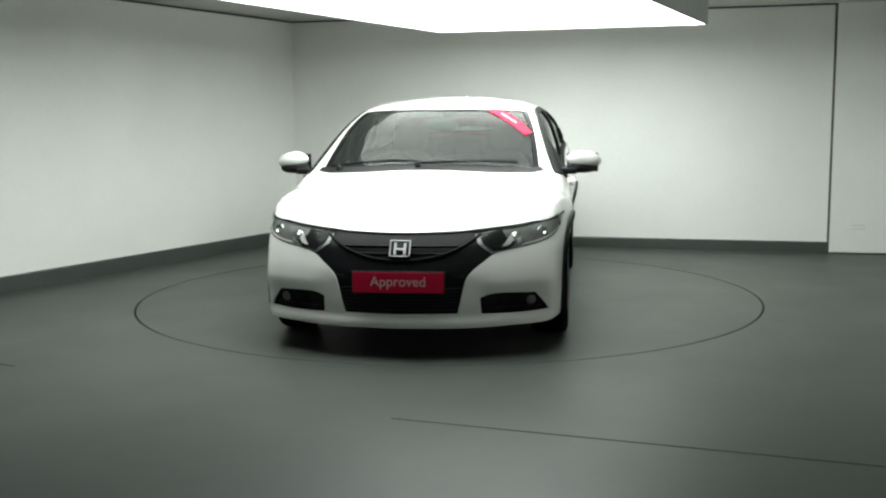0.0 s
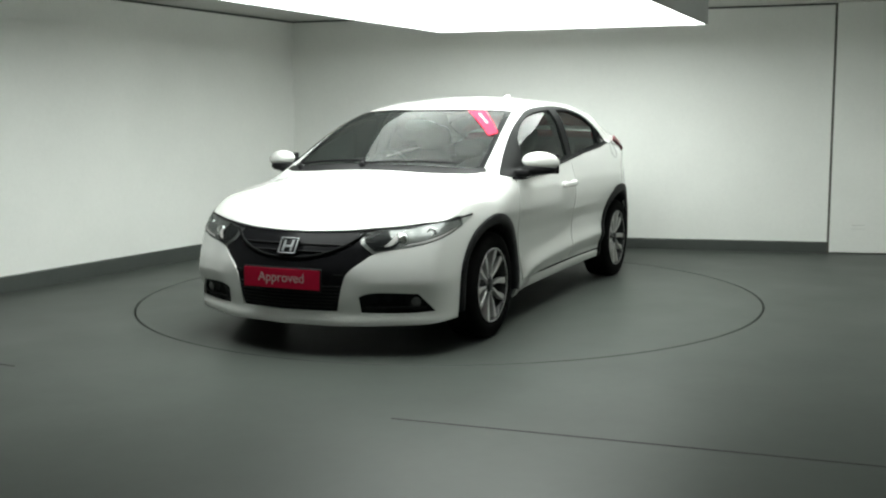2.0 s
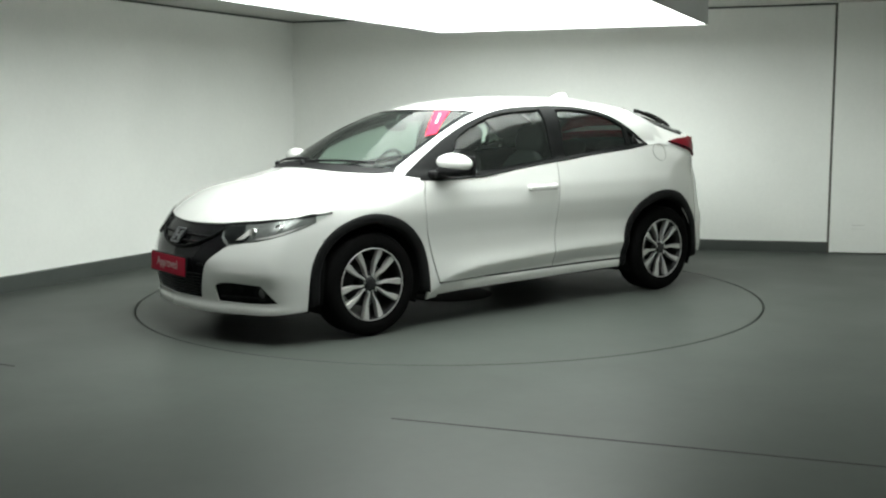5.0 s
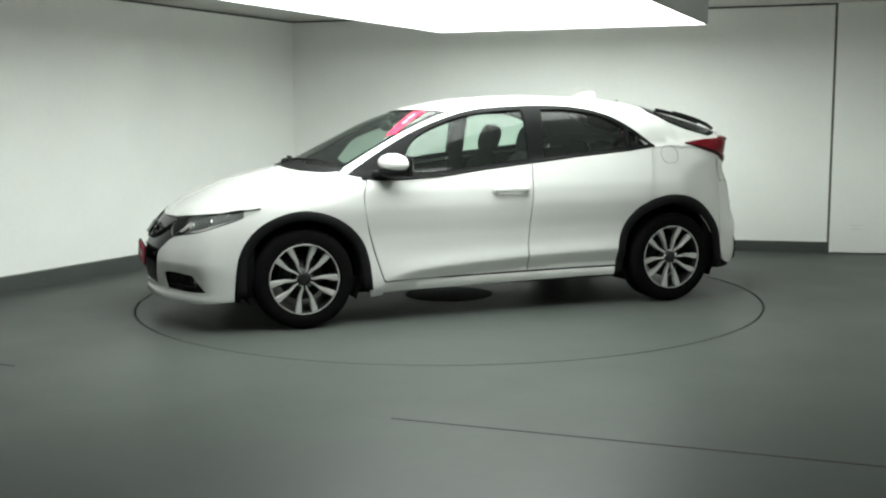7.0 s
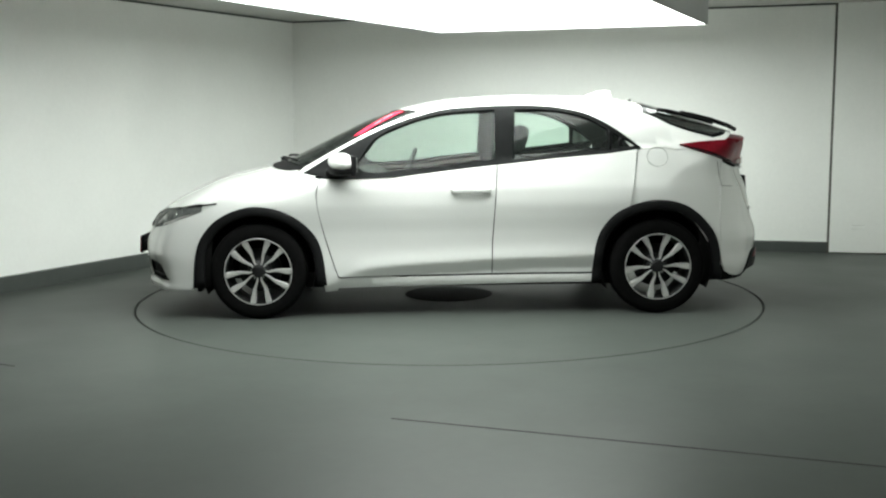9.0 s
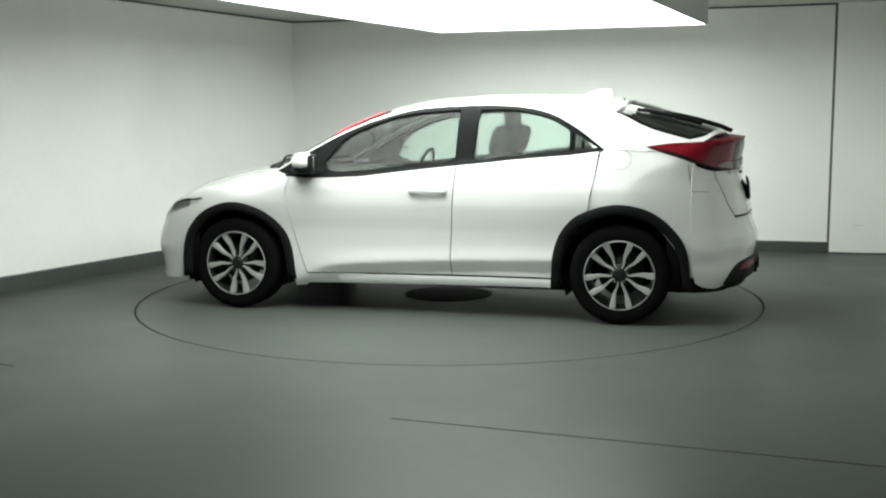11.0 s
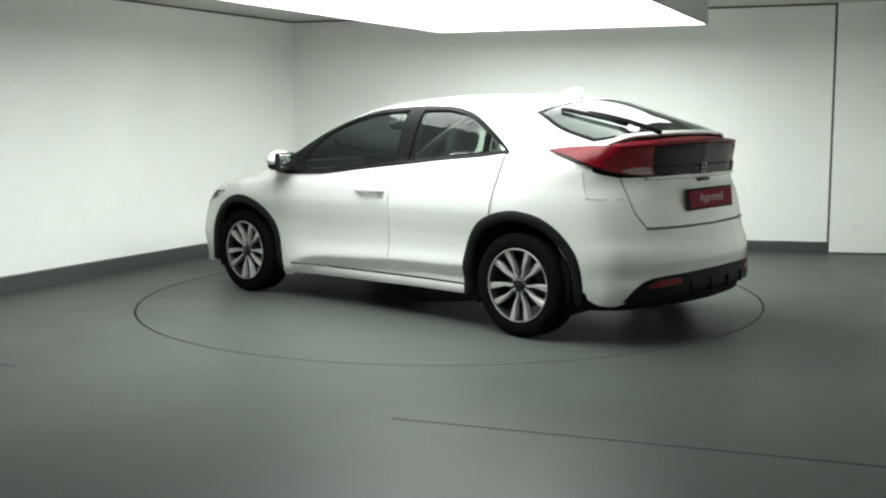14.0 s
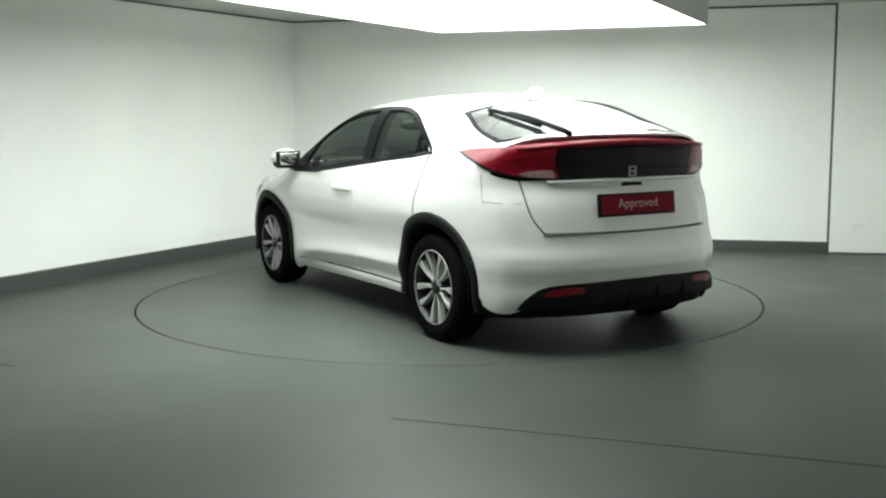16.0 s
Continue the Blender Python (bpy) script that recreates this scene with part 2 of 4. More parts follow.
def chart_rear(q):
    """The same from behind, axis at x = -1.1."""
    q = np.asarray(q, float)
    a = np.radians(q[:, 0])
    d = np.stack([-np.cos(a), np.sin(a), 0 * a], -1)
    return cast(np.array([-1.1, 0, 0]) + d * 2.0 + np.stack([0 * a, 0 * a, q[:, 1]], -1), -d, 1.9)


def chart_shoulder(q, s=1):
    """(x, height at y = 0.86) along rays that come down aslant onto a flank."""
    q = np.asarray(q, float)
    o = np.stack([q[:, 0], np.full(len(q), 1.36 * s), q[:, 1] + 0.35], -1)
    return cast(o, np.array([0, -0.8192 * s, -0.5735]), 1.5)


CHARTS = {"side": chart_side, "shoulder": chart_shoulder, "top": chart_top, "front": chart_front, "rear": chart_rear}


def rounded(poly, step, sharp=38):
    """A closed outline with smooth curves between its sharp corners."""
    P = np.array(poly, float)
    n = len(P)
    corner = []
    for i in range(n):
        a, b = P[i] - P[i - 1], P[(i + 1) % n] - P[i]
        turn = abs(math.degrees(math.atan2(a[0] * b[1] - a[1] * b[0], a @ b)))
        corner.append(turn > sharp)
    out = []
    for i in range(n):
        p0, p1, p2, p3 = P[i - 1], P[i], P[(i + 1) % n], P[(i + 2) % n]
        t1 = (p2 - p1) if corner[i] else (p2 - p0) / 2
        t2 = (p2 - p1) if corner[(i + 1) % n] else (p3 - p1) / 2
        ln = np.linalg.norm(p2 - p1)
        for t in np.arange(max(1, int(np.ceil(ln / step)))) / max(1, int(np.ceil(ln / step))):
            h = [2 * t**3 - 3 * t**2 + 1, t**3 - 2 * t**2 + t, -2 * t**3 + 3 * t**2, t**3 - t**2]
            out.append(h[0] * p1 + h[1] * t1 + h[2] * p2 + h[3] * t2)
    return np.array(out)


def inset(loop, g):
    """Draws an outline in by g."""
    area = np.sum(loop[:, 0] * np.roll(loop[:, 1], -1) - loop[:, 1] * np.roll(loop[:, 0], -1))
    d = np.roll(loop, -1, 0) - np.roll(loop, 1, 0)
    n = np.stack([-d[:, 1], d[:, 0]], 1) * np.sign(area)
    return loop + g * n / np.maximum(np.linalg.norm(n, axis=1, keepdims=True), 1e-9)


def within(pts, loop):
    x, y = pts[:, 0][:, None], pts[:, 1][:, None]
    a, b = loop, np.roll(loop, -1, 0)
    cross = (a[:, 1] > y) != (b[:, 1] > y)
    with np.errstate(divide="ignore", invalid="ignore"):
        xi = a[:, 0] + (y - a[:, 1]) * (b[:, 0] - a[:, 0]) / (b[:, 1] - a[:, 1])
    return ((cross & (x < xi)).sum(1) % 2) == 1


DEG = 0.02


def panel(name, poly, chart, mat, parent, label="", off=0.0, thick=0.012, gap=0.0, step=0.035, holes=(), s=1, both=False, sharp=38, hole_gap=0.0):
    """A skin panel on the car's form: an outline in a chart's space, with holes, and turned-in edges. both: mirror a half outline in y."""
    poly = list(poly)
    holes = [list(h) for h in holes]
    if both:
        across = 1 if chart == "top" else 0

        def mirror(pl):
            n = len(pl)
            i = next(i for i in range(n) if abs(pl[i][across]) < 1e-6 and abs(pl[(i + 1) % n][across]) < 1e-6)
            pl = pl[i + 1:] + pl[:i + 1]
            return pl + [((x, -y) if across else (-x, y)) for x, y in pl[::-1] if abs((x, y)[across]) > 1e-6]
        poly, holes = mirror(poly), [mirror(h) for h in holes]
    k = np.array([DEG, 1.0]) if chart in ("front", "rear") else np.array([1.0, 1.0])
    edge = rounded(np.array(poly) * k, step, sharp)
    if gap:
        edge = inset(edge, gap)
    cuts = [inset(rounded(np.array(h) * k, step, sharp), hole_gap) for h in holes]
    lo, hi = edge.min(0), edge.max(0)
    gx, gy = np.meshgrid(np.arange(lo[0] + step / 2, hi[0], step), np.arange(lo[1] + step / 2, hi[1], step))
    inner = np.stack([gx.ravel() + (np.arange(gx.size) // gx.shape[1] % 2) * step * 0.3, gy.ravel()], 1)
    inner = inner[within(inner, inset(edge, step * 0.45))]
    for c in cuts:
        inner = inner[~within(inner, inset(c, -step * 0.45))]
    loops, verts = [], []
    for c in [edge] + cuts:
        loops.append(list(range(len(verts), len(verts) + len(c))))
        verts += [Vector(v) for v in c]
    verts += [Vector(v) for v in inner]
    edges = [(l[i], l[(i + 1) % len(l)]) for l in loops for i in range(len(l))]
    v2, e2, f2, *_ = delaunay_2d_cdt(verts, edges, [loops[0]], 1, 1e-6)
    q = np.array([tuple(v) for v in v2])
    tri = np.array([f for f in f2 if len(f) == 3])
    mid = q[tri].mean(1)
    keep = within(mid, edge)
    for c in cuts:
        keep &= ~within(mid, c)
    tri = tri[keep]
    f = CHARTS[chart]
    p = f(q / k, s) if chart in ("side", "shoulder") else f(q / k)
    nrm = outward(p)
    p = p + nrm * off
    count = {}
    for t in tri:
        for a, b in ((t[0], t[1]), (t[1], t[2]), (t[2], t[0])):
            key = (min(a, b), max(a, b))
            count[key] = count.get(key, 0) + 1
    rim = [e for e, c in count.items() if c == 1]
    used = sorted({i for e in rim for i in e})
    low = {i: len(p) + j for j, i in enumerate(used)}
    allp = np.concatenate([p, p[used] - nrm[used] * thick]) if used else p
    faces = []
    fn = np.cross(p[tri[:, 1]] - p[tri[:, 0]], p[tri[:, 2]] - p[tri[:, 0]])
    flip = (fn * nrm[tri[:, 0]]).sum(1) < 0
    direct = {}
    for t, fl in zip(tri, flip):
        t = (t[0], t[2], t[1]) if fl else tuple(t)
        faces.append(t)
        for a, b in ((t[0], t[1]), (t[1], t[2]), (t[2], t[0])):
            direct[(a, b)] = True
    n_skin = len(faces)
    for a, b in rim:
        if (a, b) not in direct:
            a, b = b, a
        faces.append((b, a, low[a], low[b]))
    me = bpy.data.meshes.new(name)
    me.from_pydata(allp.tolist(), [], [[int(i) for i in t] for t in faces])
    me.shade_smooth()
    normals = []
    side_n = outward(allp)
    for j, poly_ in enumerate(me.polygons):
        for li in poly_.loop_indices:
            vi = me.loops[li].vertex_index
            normals.append(tuple(nrm[vi]) if j < n_skin else tuple(poly_.normal))
    me.normals_split_custom_set(normals)
    me.materials.append(mat)
    ob = new(name, me)
    ob.parent = parent
    if label:
        tagged(ob, label)
    return ob


# ---- the room ----
CORNER, LEFT_END = Vector((-1.62, 3.48)), Vector((-7.67, -8.10))
BACK_END, RIGHT_END = Vector((3.553, 2.123)), Vector((4.35, 1.93))
ROOM_H = 2.30


def wall_run(name, a, b, thick, low, high, mat, label, side=1, kind="structure", category="wall"):
    """An upright slab whose visible face runs from a to b; its thickness lies on the far side."""
    d = (b - a).normalized()
    n = Vector((-d.y, d.x)) * side * thick
    bm = prism(bmesh.new(), [tuple(a), tuple(b), tuple(b + n), tuple(a + n)], low, high)
    return tagged(finish(name, bm, mat, smooth=False), label, category, kind=kind)


def build_room():
    # ground with a round pit for the turntable: a square sheet with a circular hole
    bm = bmesh.new()
    n = 128
    inner, outer = [], []
    for k in range(n):
        a = 2 * math.pi * k / n
        c, s = math.cos(a), math.sin(a)
        inner.append(bm.verts.new((TABLE_R * c, TABLE_R * s, 0)))
        q = 13.0 / max(abs(c), abs(s))
        outer.append(bm.verts.new((q * c, q * s, 0)))
    pit = [bm.verts.new((v.co.x, v.co.y, -0.08)) for v in inner]
    for k in range(n):
        j = (k + 1) % n
        bm.faces.new((inner[k], outer[k], outer[j], inner[j]))
        bm.faces.new((pit[k], inner[k], inner[j], pit[j]))
    bm.faces.new(pit)
    bmesh.ops.recalc_face_normals(bm, faces=bm.faces)
    tagged(finish("floor", bm, FLOOR, smooth=False), "grey-green painted floor with a faint satin sheen", "floor", kind="structure")
    wall_run("wall_left", LEFT_END, CORNER, 0.2, 0, ROOM_H, WALL, "plain white painted studio wall")
    wall_run("wall_back", CORNER - Vector((0.2, -0.05)), BACK_END, 0.2, 0, ROOM_H, WALL, "plain white painted studio wall behind the car")
    # the panel that stands a little proud past a dark joint
    d = (RIGHT_END - BACK_END).normalized()
    n2 = Vector((d.y, -d.x))
    wall_run("wall_joint", BACK_END, BACK_END + d * 0.022, 0.2, 0, ROOM_H, JOINT, "dark vertical joint between two white walls", category="joint")
    wall_run("wall_right_panel", BACK_END + d * 0.022 + n2 * 0.02, RIGHT_END + n2 * 0.02, 0.24, 0.012, ROOM_H, WALL, "white wall panel standing just proud of its neighbour")
    # unseen right walls, angled in just out of view as reflectors for the car
    wall_run("bounce_wall_right", RIGHT_END, Vector((2.35, -4.4)), 0.2, 0, ROOM_H, WALL, "unseen white wall added to close the room and bounce light")
    wall_run("bounce_wall_right_near", Vector((2.35, -4.4)), Vector((2.35, -8.8)), 0.2, 0, ROOM_H, WALL, "unseen white wall added to close the room and bounce light")
    # unseen walls behind the camera close the room, set near for more bounce
    wall_run("wall_rear", Vector((2.35, -8.8)), Vector((-8.2, -8.8)), 0.2, 0, ROOM_H, WALL, "unseen white wall added to close the room and bounce light")
    wall_run("wall_far_left", Vector((-8.2, -8.8)), LEFT_END, 0.2, 0, ROOM_H, WALL, "unseen white wall added to close the room and bounce light")
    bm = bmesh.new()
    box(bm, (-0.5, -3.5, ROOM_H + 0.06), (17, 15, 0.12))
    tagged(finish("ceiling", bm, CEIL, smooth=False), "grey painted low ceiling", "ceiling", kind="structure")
    # dark skirtings, their top edges eased
    for nm, a, b, h in (("skirting_left", LEFT_END, CORNER, 0.128), ("skirting_back", CORNER, BACK_END, 0.105)):
        dd = (b - a).normalized()
        nn = Vector((dd.y, -dd.x))
        bm = bmesh.new()
        sec = [(0.0, 0.0), (0.014, 0.0), (0.014, h - 0.010), (0.010, h - 0.002), (0.002, h), (0.0, h)]
        ends = [[bm.verts.new((p.x + nn.x * o, p.y + nn.y * o, z)) for o, z in sec] for p in (a, b)]
        for i in range(len(sec)):
            j = (i + 1) % len(sec)
            bm.faces.new((ends[0][i], ends[1][i], ends[1][j], ends[0][j]))
        bm.faces.new(ends[0])
        bm.faces.new(ends[1][::-1])
        bmesh.ops.recalc_face_normals(bm, faces=bm.faces)
        tagged(finish(nm, bm, SKIRT, smooth=False), "dark grey vinyl skirting along the white wall", "skirting", kind="structure")
    # a thin dark strip stands in for the shadow line where walls meet the ceiling
    for nm, a, b in (("shadow_line_left", LEFT_END, CORNER), ("shadow_line_back", CORNER, BACK_END)):
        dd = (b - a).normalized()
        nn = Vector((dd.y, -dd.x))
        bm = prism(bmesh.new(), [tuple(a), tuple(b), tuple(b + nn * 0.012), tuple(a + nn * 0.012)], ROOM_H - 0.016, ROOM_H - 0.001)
        tagged(finish(nm, bm, SKIRT, smooth=False), "thin dark strip drawn as the shadow line under the ceiling", "trim", kind="structure")
    # floor seams: narrow dark strips let 1 mm proud
    for a, b in ((Vector((-0.25, -3.17)), Vector((3.0, -4.32))), (Vector((-3.2, -1.75)), Vector((-2.3, -2.17)))):
        dd = (b - a).normalized()
        nn = Vector((-dd.y, dd.x)) * 0.006
        bm = prism(bmesh.new(), [tuple(a - nn), tuple(b - nn), tuple(b + nn), tuple(a + nn)], -0.002, 0.0012)
        tagged(finish("floor_seam", bm, DARK_GAP, smooth=False), "thin dark seam across the painted floor", "seam", kind="structure")


def build_light_box():
    """A hung sheet-metal box with a glowing white face below."""
    z = 2.04
    A, B = Vector((-0.051, 1.777)), Vector((2.155, 1.205))
    u, v = Vector((0.467, 0.884)) * 4.5, Vector((0.411, 0.911)) * 4.5
    quad = [A, B, B - v, A - u]
    root = thing("light_box", "long white ceiling light box, switched on", "lamp", pose(0, 0, 0))
    mid = sum(quad, Vector((0, 0))) / 4
    grow = [q + (q - mid).normalized() * 0.012 for q in quad]
    for i in range(4):
        a, b = grow[i], grow[(i + 1) % 4]
        dd = (b - a).normalized()
        nn = Vector((dd.y, -dd.x)) * 0.012
        if (mid - a).dot(nn) < 0:
            nn = -nn
        part("side_panel", prism(bmesh.new(), [tuple(a), tuple(b), tuple(b + nn), tuple(a + nn)], z - 0.006, ROOM_H - 0.002), BOX_WHITE, root, "grey-white sheet metal side", smooth=False)
    part("diffuser", prism(bmesh.new(), [tuple(mid + (q - mid) * 0.996) for q in quad], z, z + 0.01), LIGHT, root, "glowing white diffuser", smooth=False)


def build_socket():
    d = (RIGHT_END - BACK_END).normalized()
    p = BACK_END + d * 0.265 + Vector((d.y, -d.x)) * 0.024
    m = Matrix.Translation((p.x, p.y, 0.245)) @ Matrix.Rotation(math.atan2(d.y, d.x), 4, "Z")
    root = thing("wall_socket", "small white flush plate low on the wall panel", "socket", m)
    part("plate", box(bmesh.new(), (0, 0, 0), (0.11, 0.008, 0.04), 0.003), WALL, root)
    part("rim", box(bmesh.new(), (0, -0.003, 0.022), (0.11, 0.006, 0.004)), CEIL, root)


def build_turntable():
    root = thing("turntable", "round grey-green turntable flush in the floor", "turntable", pose(0, 0, 0))
    n = 128
    r = TABLE_R - 0.013
    bm = lathe(bmesh.new(), [(0.0001, 0.0), (r * 0.5, 0.0), (r - 0.004, 0.0), (r, -0.004), (r, -0.04)], n, "Z")
    part("deck", bm, FLOOR, root, smooth=False)
    bm = lathe(bmesh.new(), [(0.0001, 0.006), (0.30, 0.006), (0.315, 0.004), (0.32, 0.0)], 48, "Z")
    part("hub_cover", bm, DARK_GAP, root, "low dark round cover over the hub")
    return root


TABLE_R = 2.225
build_room()
build_light_box()
build_socket()
turntable = build_turntable()
# ---- the car ----
OX, OY = -0.033, 0.017
car = thing("hatchback_car", "white five-door hatchback parked on the turntable", "car", pose(0, 0, 0))

DLO = [(1.00, 0.94), (0.78, 1.07), (0.56, 1.185), (0.33, 1.275), (0.07, 1.34), (-0.27, 1.362), (-0.53, 1.36), (-0.71, 1.34), (-0.87, 1.295),
       (-1.03, 1.205), (-1.19, 1.085), (-0.99, 1.06), (-0.24, 0.99), (0.41, 0.92), (0.78, 0.908)]
WIN_F = [(0.66, 0.985), (0.54, 1.15), (0.33, 1.25), (0.10, 1.31), (-0.245, 1.337), (-0.235, 1.016), (0.19, 0.97), (0.56, 0.94)]
WIN_R = [(-0.38, 1.335), (-0.55, 1.335), (-0.71, 1.315), (-0.85, 1.275), (-0.97, 1.205), (-0.975, 1.085), (-0.35, 1.015)]
WIN_Q = [(-1.005, 1.185), (-1.15, 1.095), (-1.005, 1.08)]
DOOR_F = [(0.89, 0.915), (0.915, 0.79), (0.885, 0.60), (0.80, 0.31), (0.775, 0.264), (-0.215, 0.274), (-0.215, 0.45), (-0.225, 0.6), (-0.25, 0.99), (0.41, 0.92), (0.78, 0.908)]
DOOR_R = [(-0.25, 0.99), (-0.225, 0.6), (-0.215, 0.45), (-0.215, 0.274), (-0.885, 0.276), (-0.905, 0.43), (-0.99, 0.60), (-1.09, 0.685), (-1.12, 0.80), (-1.165, 1.078), (-0.99, 1.06)]
ARCH_F = [(1.70, 0.10), (1.687, 0.44), (1.595, 0.605), (1.455, 0.695), (1.29, 0.728), (1.11, 0.684), (0.97, 0.58), (0.893, 0.43), (0.855, 0.10)]
ARCH_R = [(-0.865, 0.10), (-0.895, 0.46), (-0.99, 0.635), (-1.13, 0.715), (-1.30, 0.745), (-1.475, 0.705), (-1.615, 0.595), (-1.70, 0.44), (-1.735, 0.10)]


def arch_band(s, hub_x, poly):
    """The black moulding round a wheel arch, and the dark well behind it."""
    c = np.array([hub_x, 0.31])
    P = rounded(np.array(poly), 0.04, 60)
    P = P[P[:, 1] > 0.185]
    P = c + (P - c) * 1.015
    o = chart_side(P, s)
    Q = c + (P - c) * (0.365 / 0.425)
    Q[:, 1] = np.maximum(Q[:, 1], 0.185)
    bm = bmesh.new()
    rows = []
    for a, b, y in zip(P, Q, o[:, 1]):
        y = abs(y)
        pts = [(a, y - 0.01), (a, y + 0.008), (a * 0.93 + b * 0.07, y + 0.013), (a * 0.25 + b * 0.75, y + 0.010), (b, y + 0.002), (b, y - 0.03), (b * 1.0 + (c - b) * -0.03, y - 0.25)]
        rows.append([bm.verts.new((w[0], s * yy, w[1])) for w, yy in pts])
    for r1, r2 in zip(rows, rows[1:]):
        for i in range(len(r1) - 1):
            bm.faces.new((r1[i], r1[i + 1], r2[i + 1], r2[i]))
    for r in (rows[0], rows[-1]):
        bm.faces.new(r)
    bmesh.ops.recalc_face_normals(bm, faces=bm.faces)
    part("arch_moulding", bm, BLACK, car, "black plastic wheel arch moulding")
    # wheel well
    bm = bmesh.new()
    prof = [(0.362, s * 0.845), (0.368, s * 0.45), (0.0001, s * 0.45)]
    n = 24
    rings = []
    for k in range(n + 1):
        a = math.radians(-25 + 230 * k / n)
        rings.append([bm.verts.new((hub_x + r * math.cos(a), yy, 0.318 + r * math.sin(a))) for r, yy in prof])
    for r1, r2 in zip(rings, rings[1:]):
        for i in range(2):
            bm.faces.new((r1[i], r1[i + 1], r2[i + 1], r2[i]))
    part("wheel_well", bm, CORE, car, "dark wheel well")


def body_panels():
    # dark inner hull that shows in the joints
    for s in (1, -1):
        panel("inner_hull", [(1.9, 0.2), (1.9, 0.70), (1.0, 0.95), (0.4, 0.90), (-0.3, 0.965), (-1.1, 1.04), (-1.9, 1.06), (-1.95, 0.2)], "side", CORE, car,
              "dark inner metal", off=-0.02, step=0.08, holes=[ARCH_F, ARCH_R], s=s)
    panel("inner_hull", [(50, 0.2), (52, 0.70), (0, 0.66), (0, 0.2)], "front", CORE, car, "dark inner metal", off=-0.03, step=0.08, both=True)
    panel("inner_hull", [(60, 0.2), (62, 1.08), (0, 1.12), (0, 0.2)], "rear", CORE, car, "dark inner metal", off=-0.03, step=0.08, both=True)
    panel("inner_hull", [(1.25, 0), (1.02, 0.70), (1.5, 0.75), (1.75, 0.66), (1.95, 0.4), (2.0, 0)], "top", CORE, car, "dark inner metal", off=-0.025, step=0.08, both=True)
    # roof with pillars; the screens are openings in it
    rail = chart_side(np.array(DLO[:11]))[:, :2]
    panel("roof", [(1.10, 0.0), (1.10, 0.5), (1.02, 0.735)] + [(x, y + 0.004) for x, y in rail] + [(-1.40, 0.80), (-1.58, 0.775), (-1.72, 0.73), (-1.80, 0.66), (-1.85, 0.56), (-1.90, 0.38), (-1.93, 0)],
          "top", PAINT, car, "white painted roof and pillars", off=-0.004, both=True, holes=[SCREEN_CUT, REAR_CUT], step=0.025)
    for s in (1, -1):
        panel("side_frame", DLO, "side", TRIM, car, "black window surround", s=s, off=0.003, holes=[WIN_F, WIN_R, WIN_Q], step=0.03, thick=0.02)
        panel("front_wing", [(0.92, 1.02), (0.895, 0.912), (0.918, 0.79), (0.888, 0.60), (0.803, 0.31), (0.775, 0.255), (0.79, 0.20), (0.87, 0.19), (0.93, 0.45), (1.0, 0.56), (1.12, 0.645), (1.30, 0.685), (1.45, 0.655), (1.585, 0.57),
                             (1.65, 0.68), (1.64, 0.80), (1.54, 0.90), (1.30, 0.985), (1.10, 1.035)], "shoulder", PAINT, car, "white painted front wing", s=s, off=-0.003)
        panel("front_door", DOOR_F, "side", PAINT, car, "white painted front door skin", s=s, gap=0.0035, step=0.015)
        panel("rear_door", DOOR_R, "side", PAINT, car, "white painted rear door skin", s=s, gap=0.0035, step=0.015)
        panel("sill", [(0.83, 0.255), (0.775, 0.257), (-0.215, 0.266), (-0.88, 0.268), (-0.88, 0.212), (0.84, 0.190)], "side", PAINT, car, "white painted sill", s=s, off=-0.003)
        panel("rear_quarter", [(-0.985, 1.085), (-1.168, 1.105), (-1.123, 0.80), (-1.093, 0.665), (-1.13, 0.655), (-1.30, 0.685), (-1.46, 0.65), (-1.59, 0.54), (-1.69, 0.39), (-1.72, 0.33), (-1.765, 0.33), (-1.76, 0.60), (-1.745, 1.0),
                               (-1.74, 1.22), (-1.40, 1.22), (-1.15, 1.16)], "shoulder", PAINT, car, "white painted rear quarter panel", s=s, off=-0.009, step=0.025)
        arch_band(s, 1.2975, ARCH_F)
        arch_band(s, -1.2975, ARCH_R)
    lip = chart_front(np.array([(0, 0.674), (8, 0.676), (15, 0.682), (20, 0.690), (26, 0.700), (34, 0.714), (42, 0.730), (48, 0.745), (52, 0.757)]))[:, :2]
    panel("bonnet", [(float(x), float(y)) for x, y in lip] + [(1.45, 0.80), (1.3, 0.775), (1.03, 0.722), (1.12, 0.60), (1.22, 0.35), (1.25, 0)], "top", PAINT, car,
          "white painted bonnet", off=0.0, both=True, gap=0.002)
    panel("front_bumper", BUMPER_F + [(-a, z) for a, z in BUMPER_HALF[::-1]], "front", PAINT, car, "white painted front bumper", off=-0.002, holes=[FOG, [(-a, z) for a, z in FOG]], step=0.03)
    panel("grille", GRILLE_BACK, "front", GLOSS, car, "glossy black grille surround", off=-0.012, step=0.03)
    for s in (1, -1):
        panel("fog_recess", [(s * a, z) for a, z in FOG], "front", BLACK, car, "black fog lamp recess", off=-0.03, gap=-0.01)
        panel("headlamp", [(s * a, z) for a, z in LAMP], "front", LENS, car, "clear headlamp with chrome inner", off=-0.008, gap=-0.004)
        panel("headlamp_cover", [(s * a, z) for a, z in LAMP], "front", HEAD_GLASS, car, "clear plastic headlamp cover", off=0.002)
    panel("rear_bumper", BUMPER_R, "rear", PAINT, car, "white painted rear bumper", off=-0.002, step=0.03, both=True)
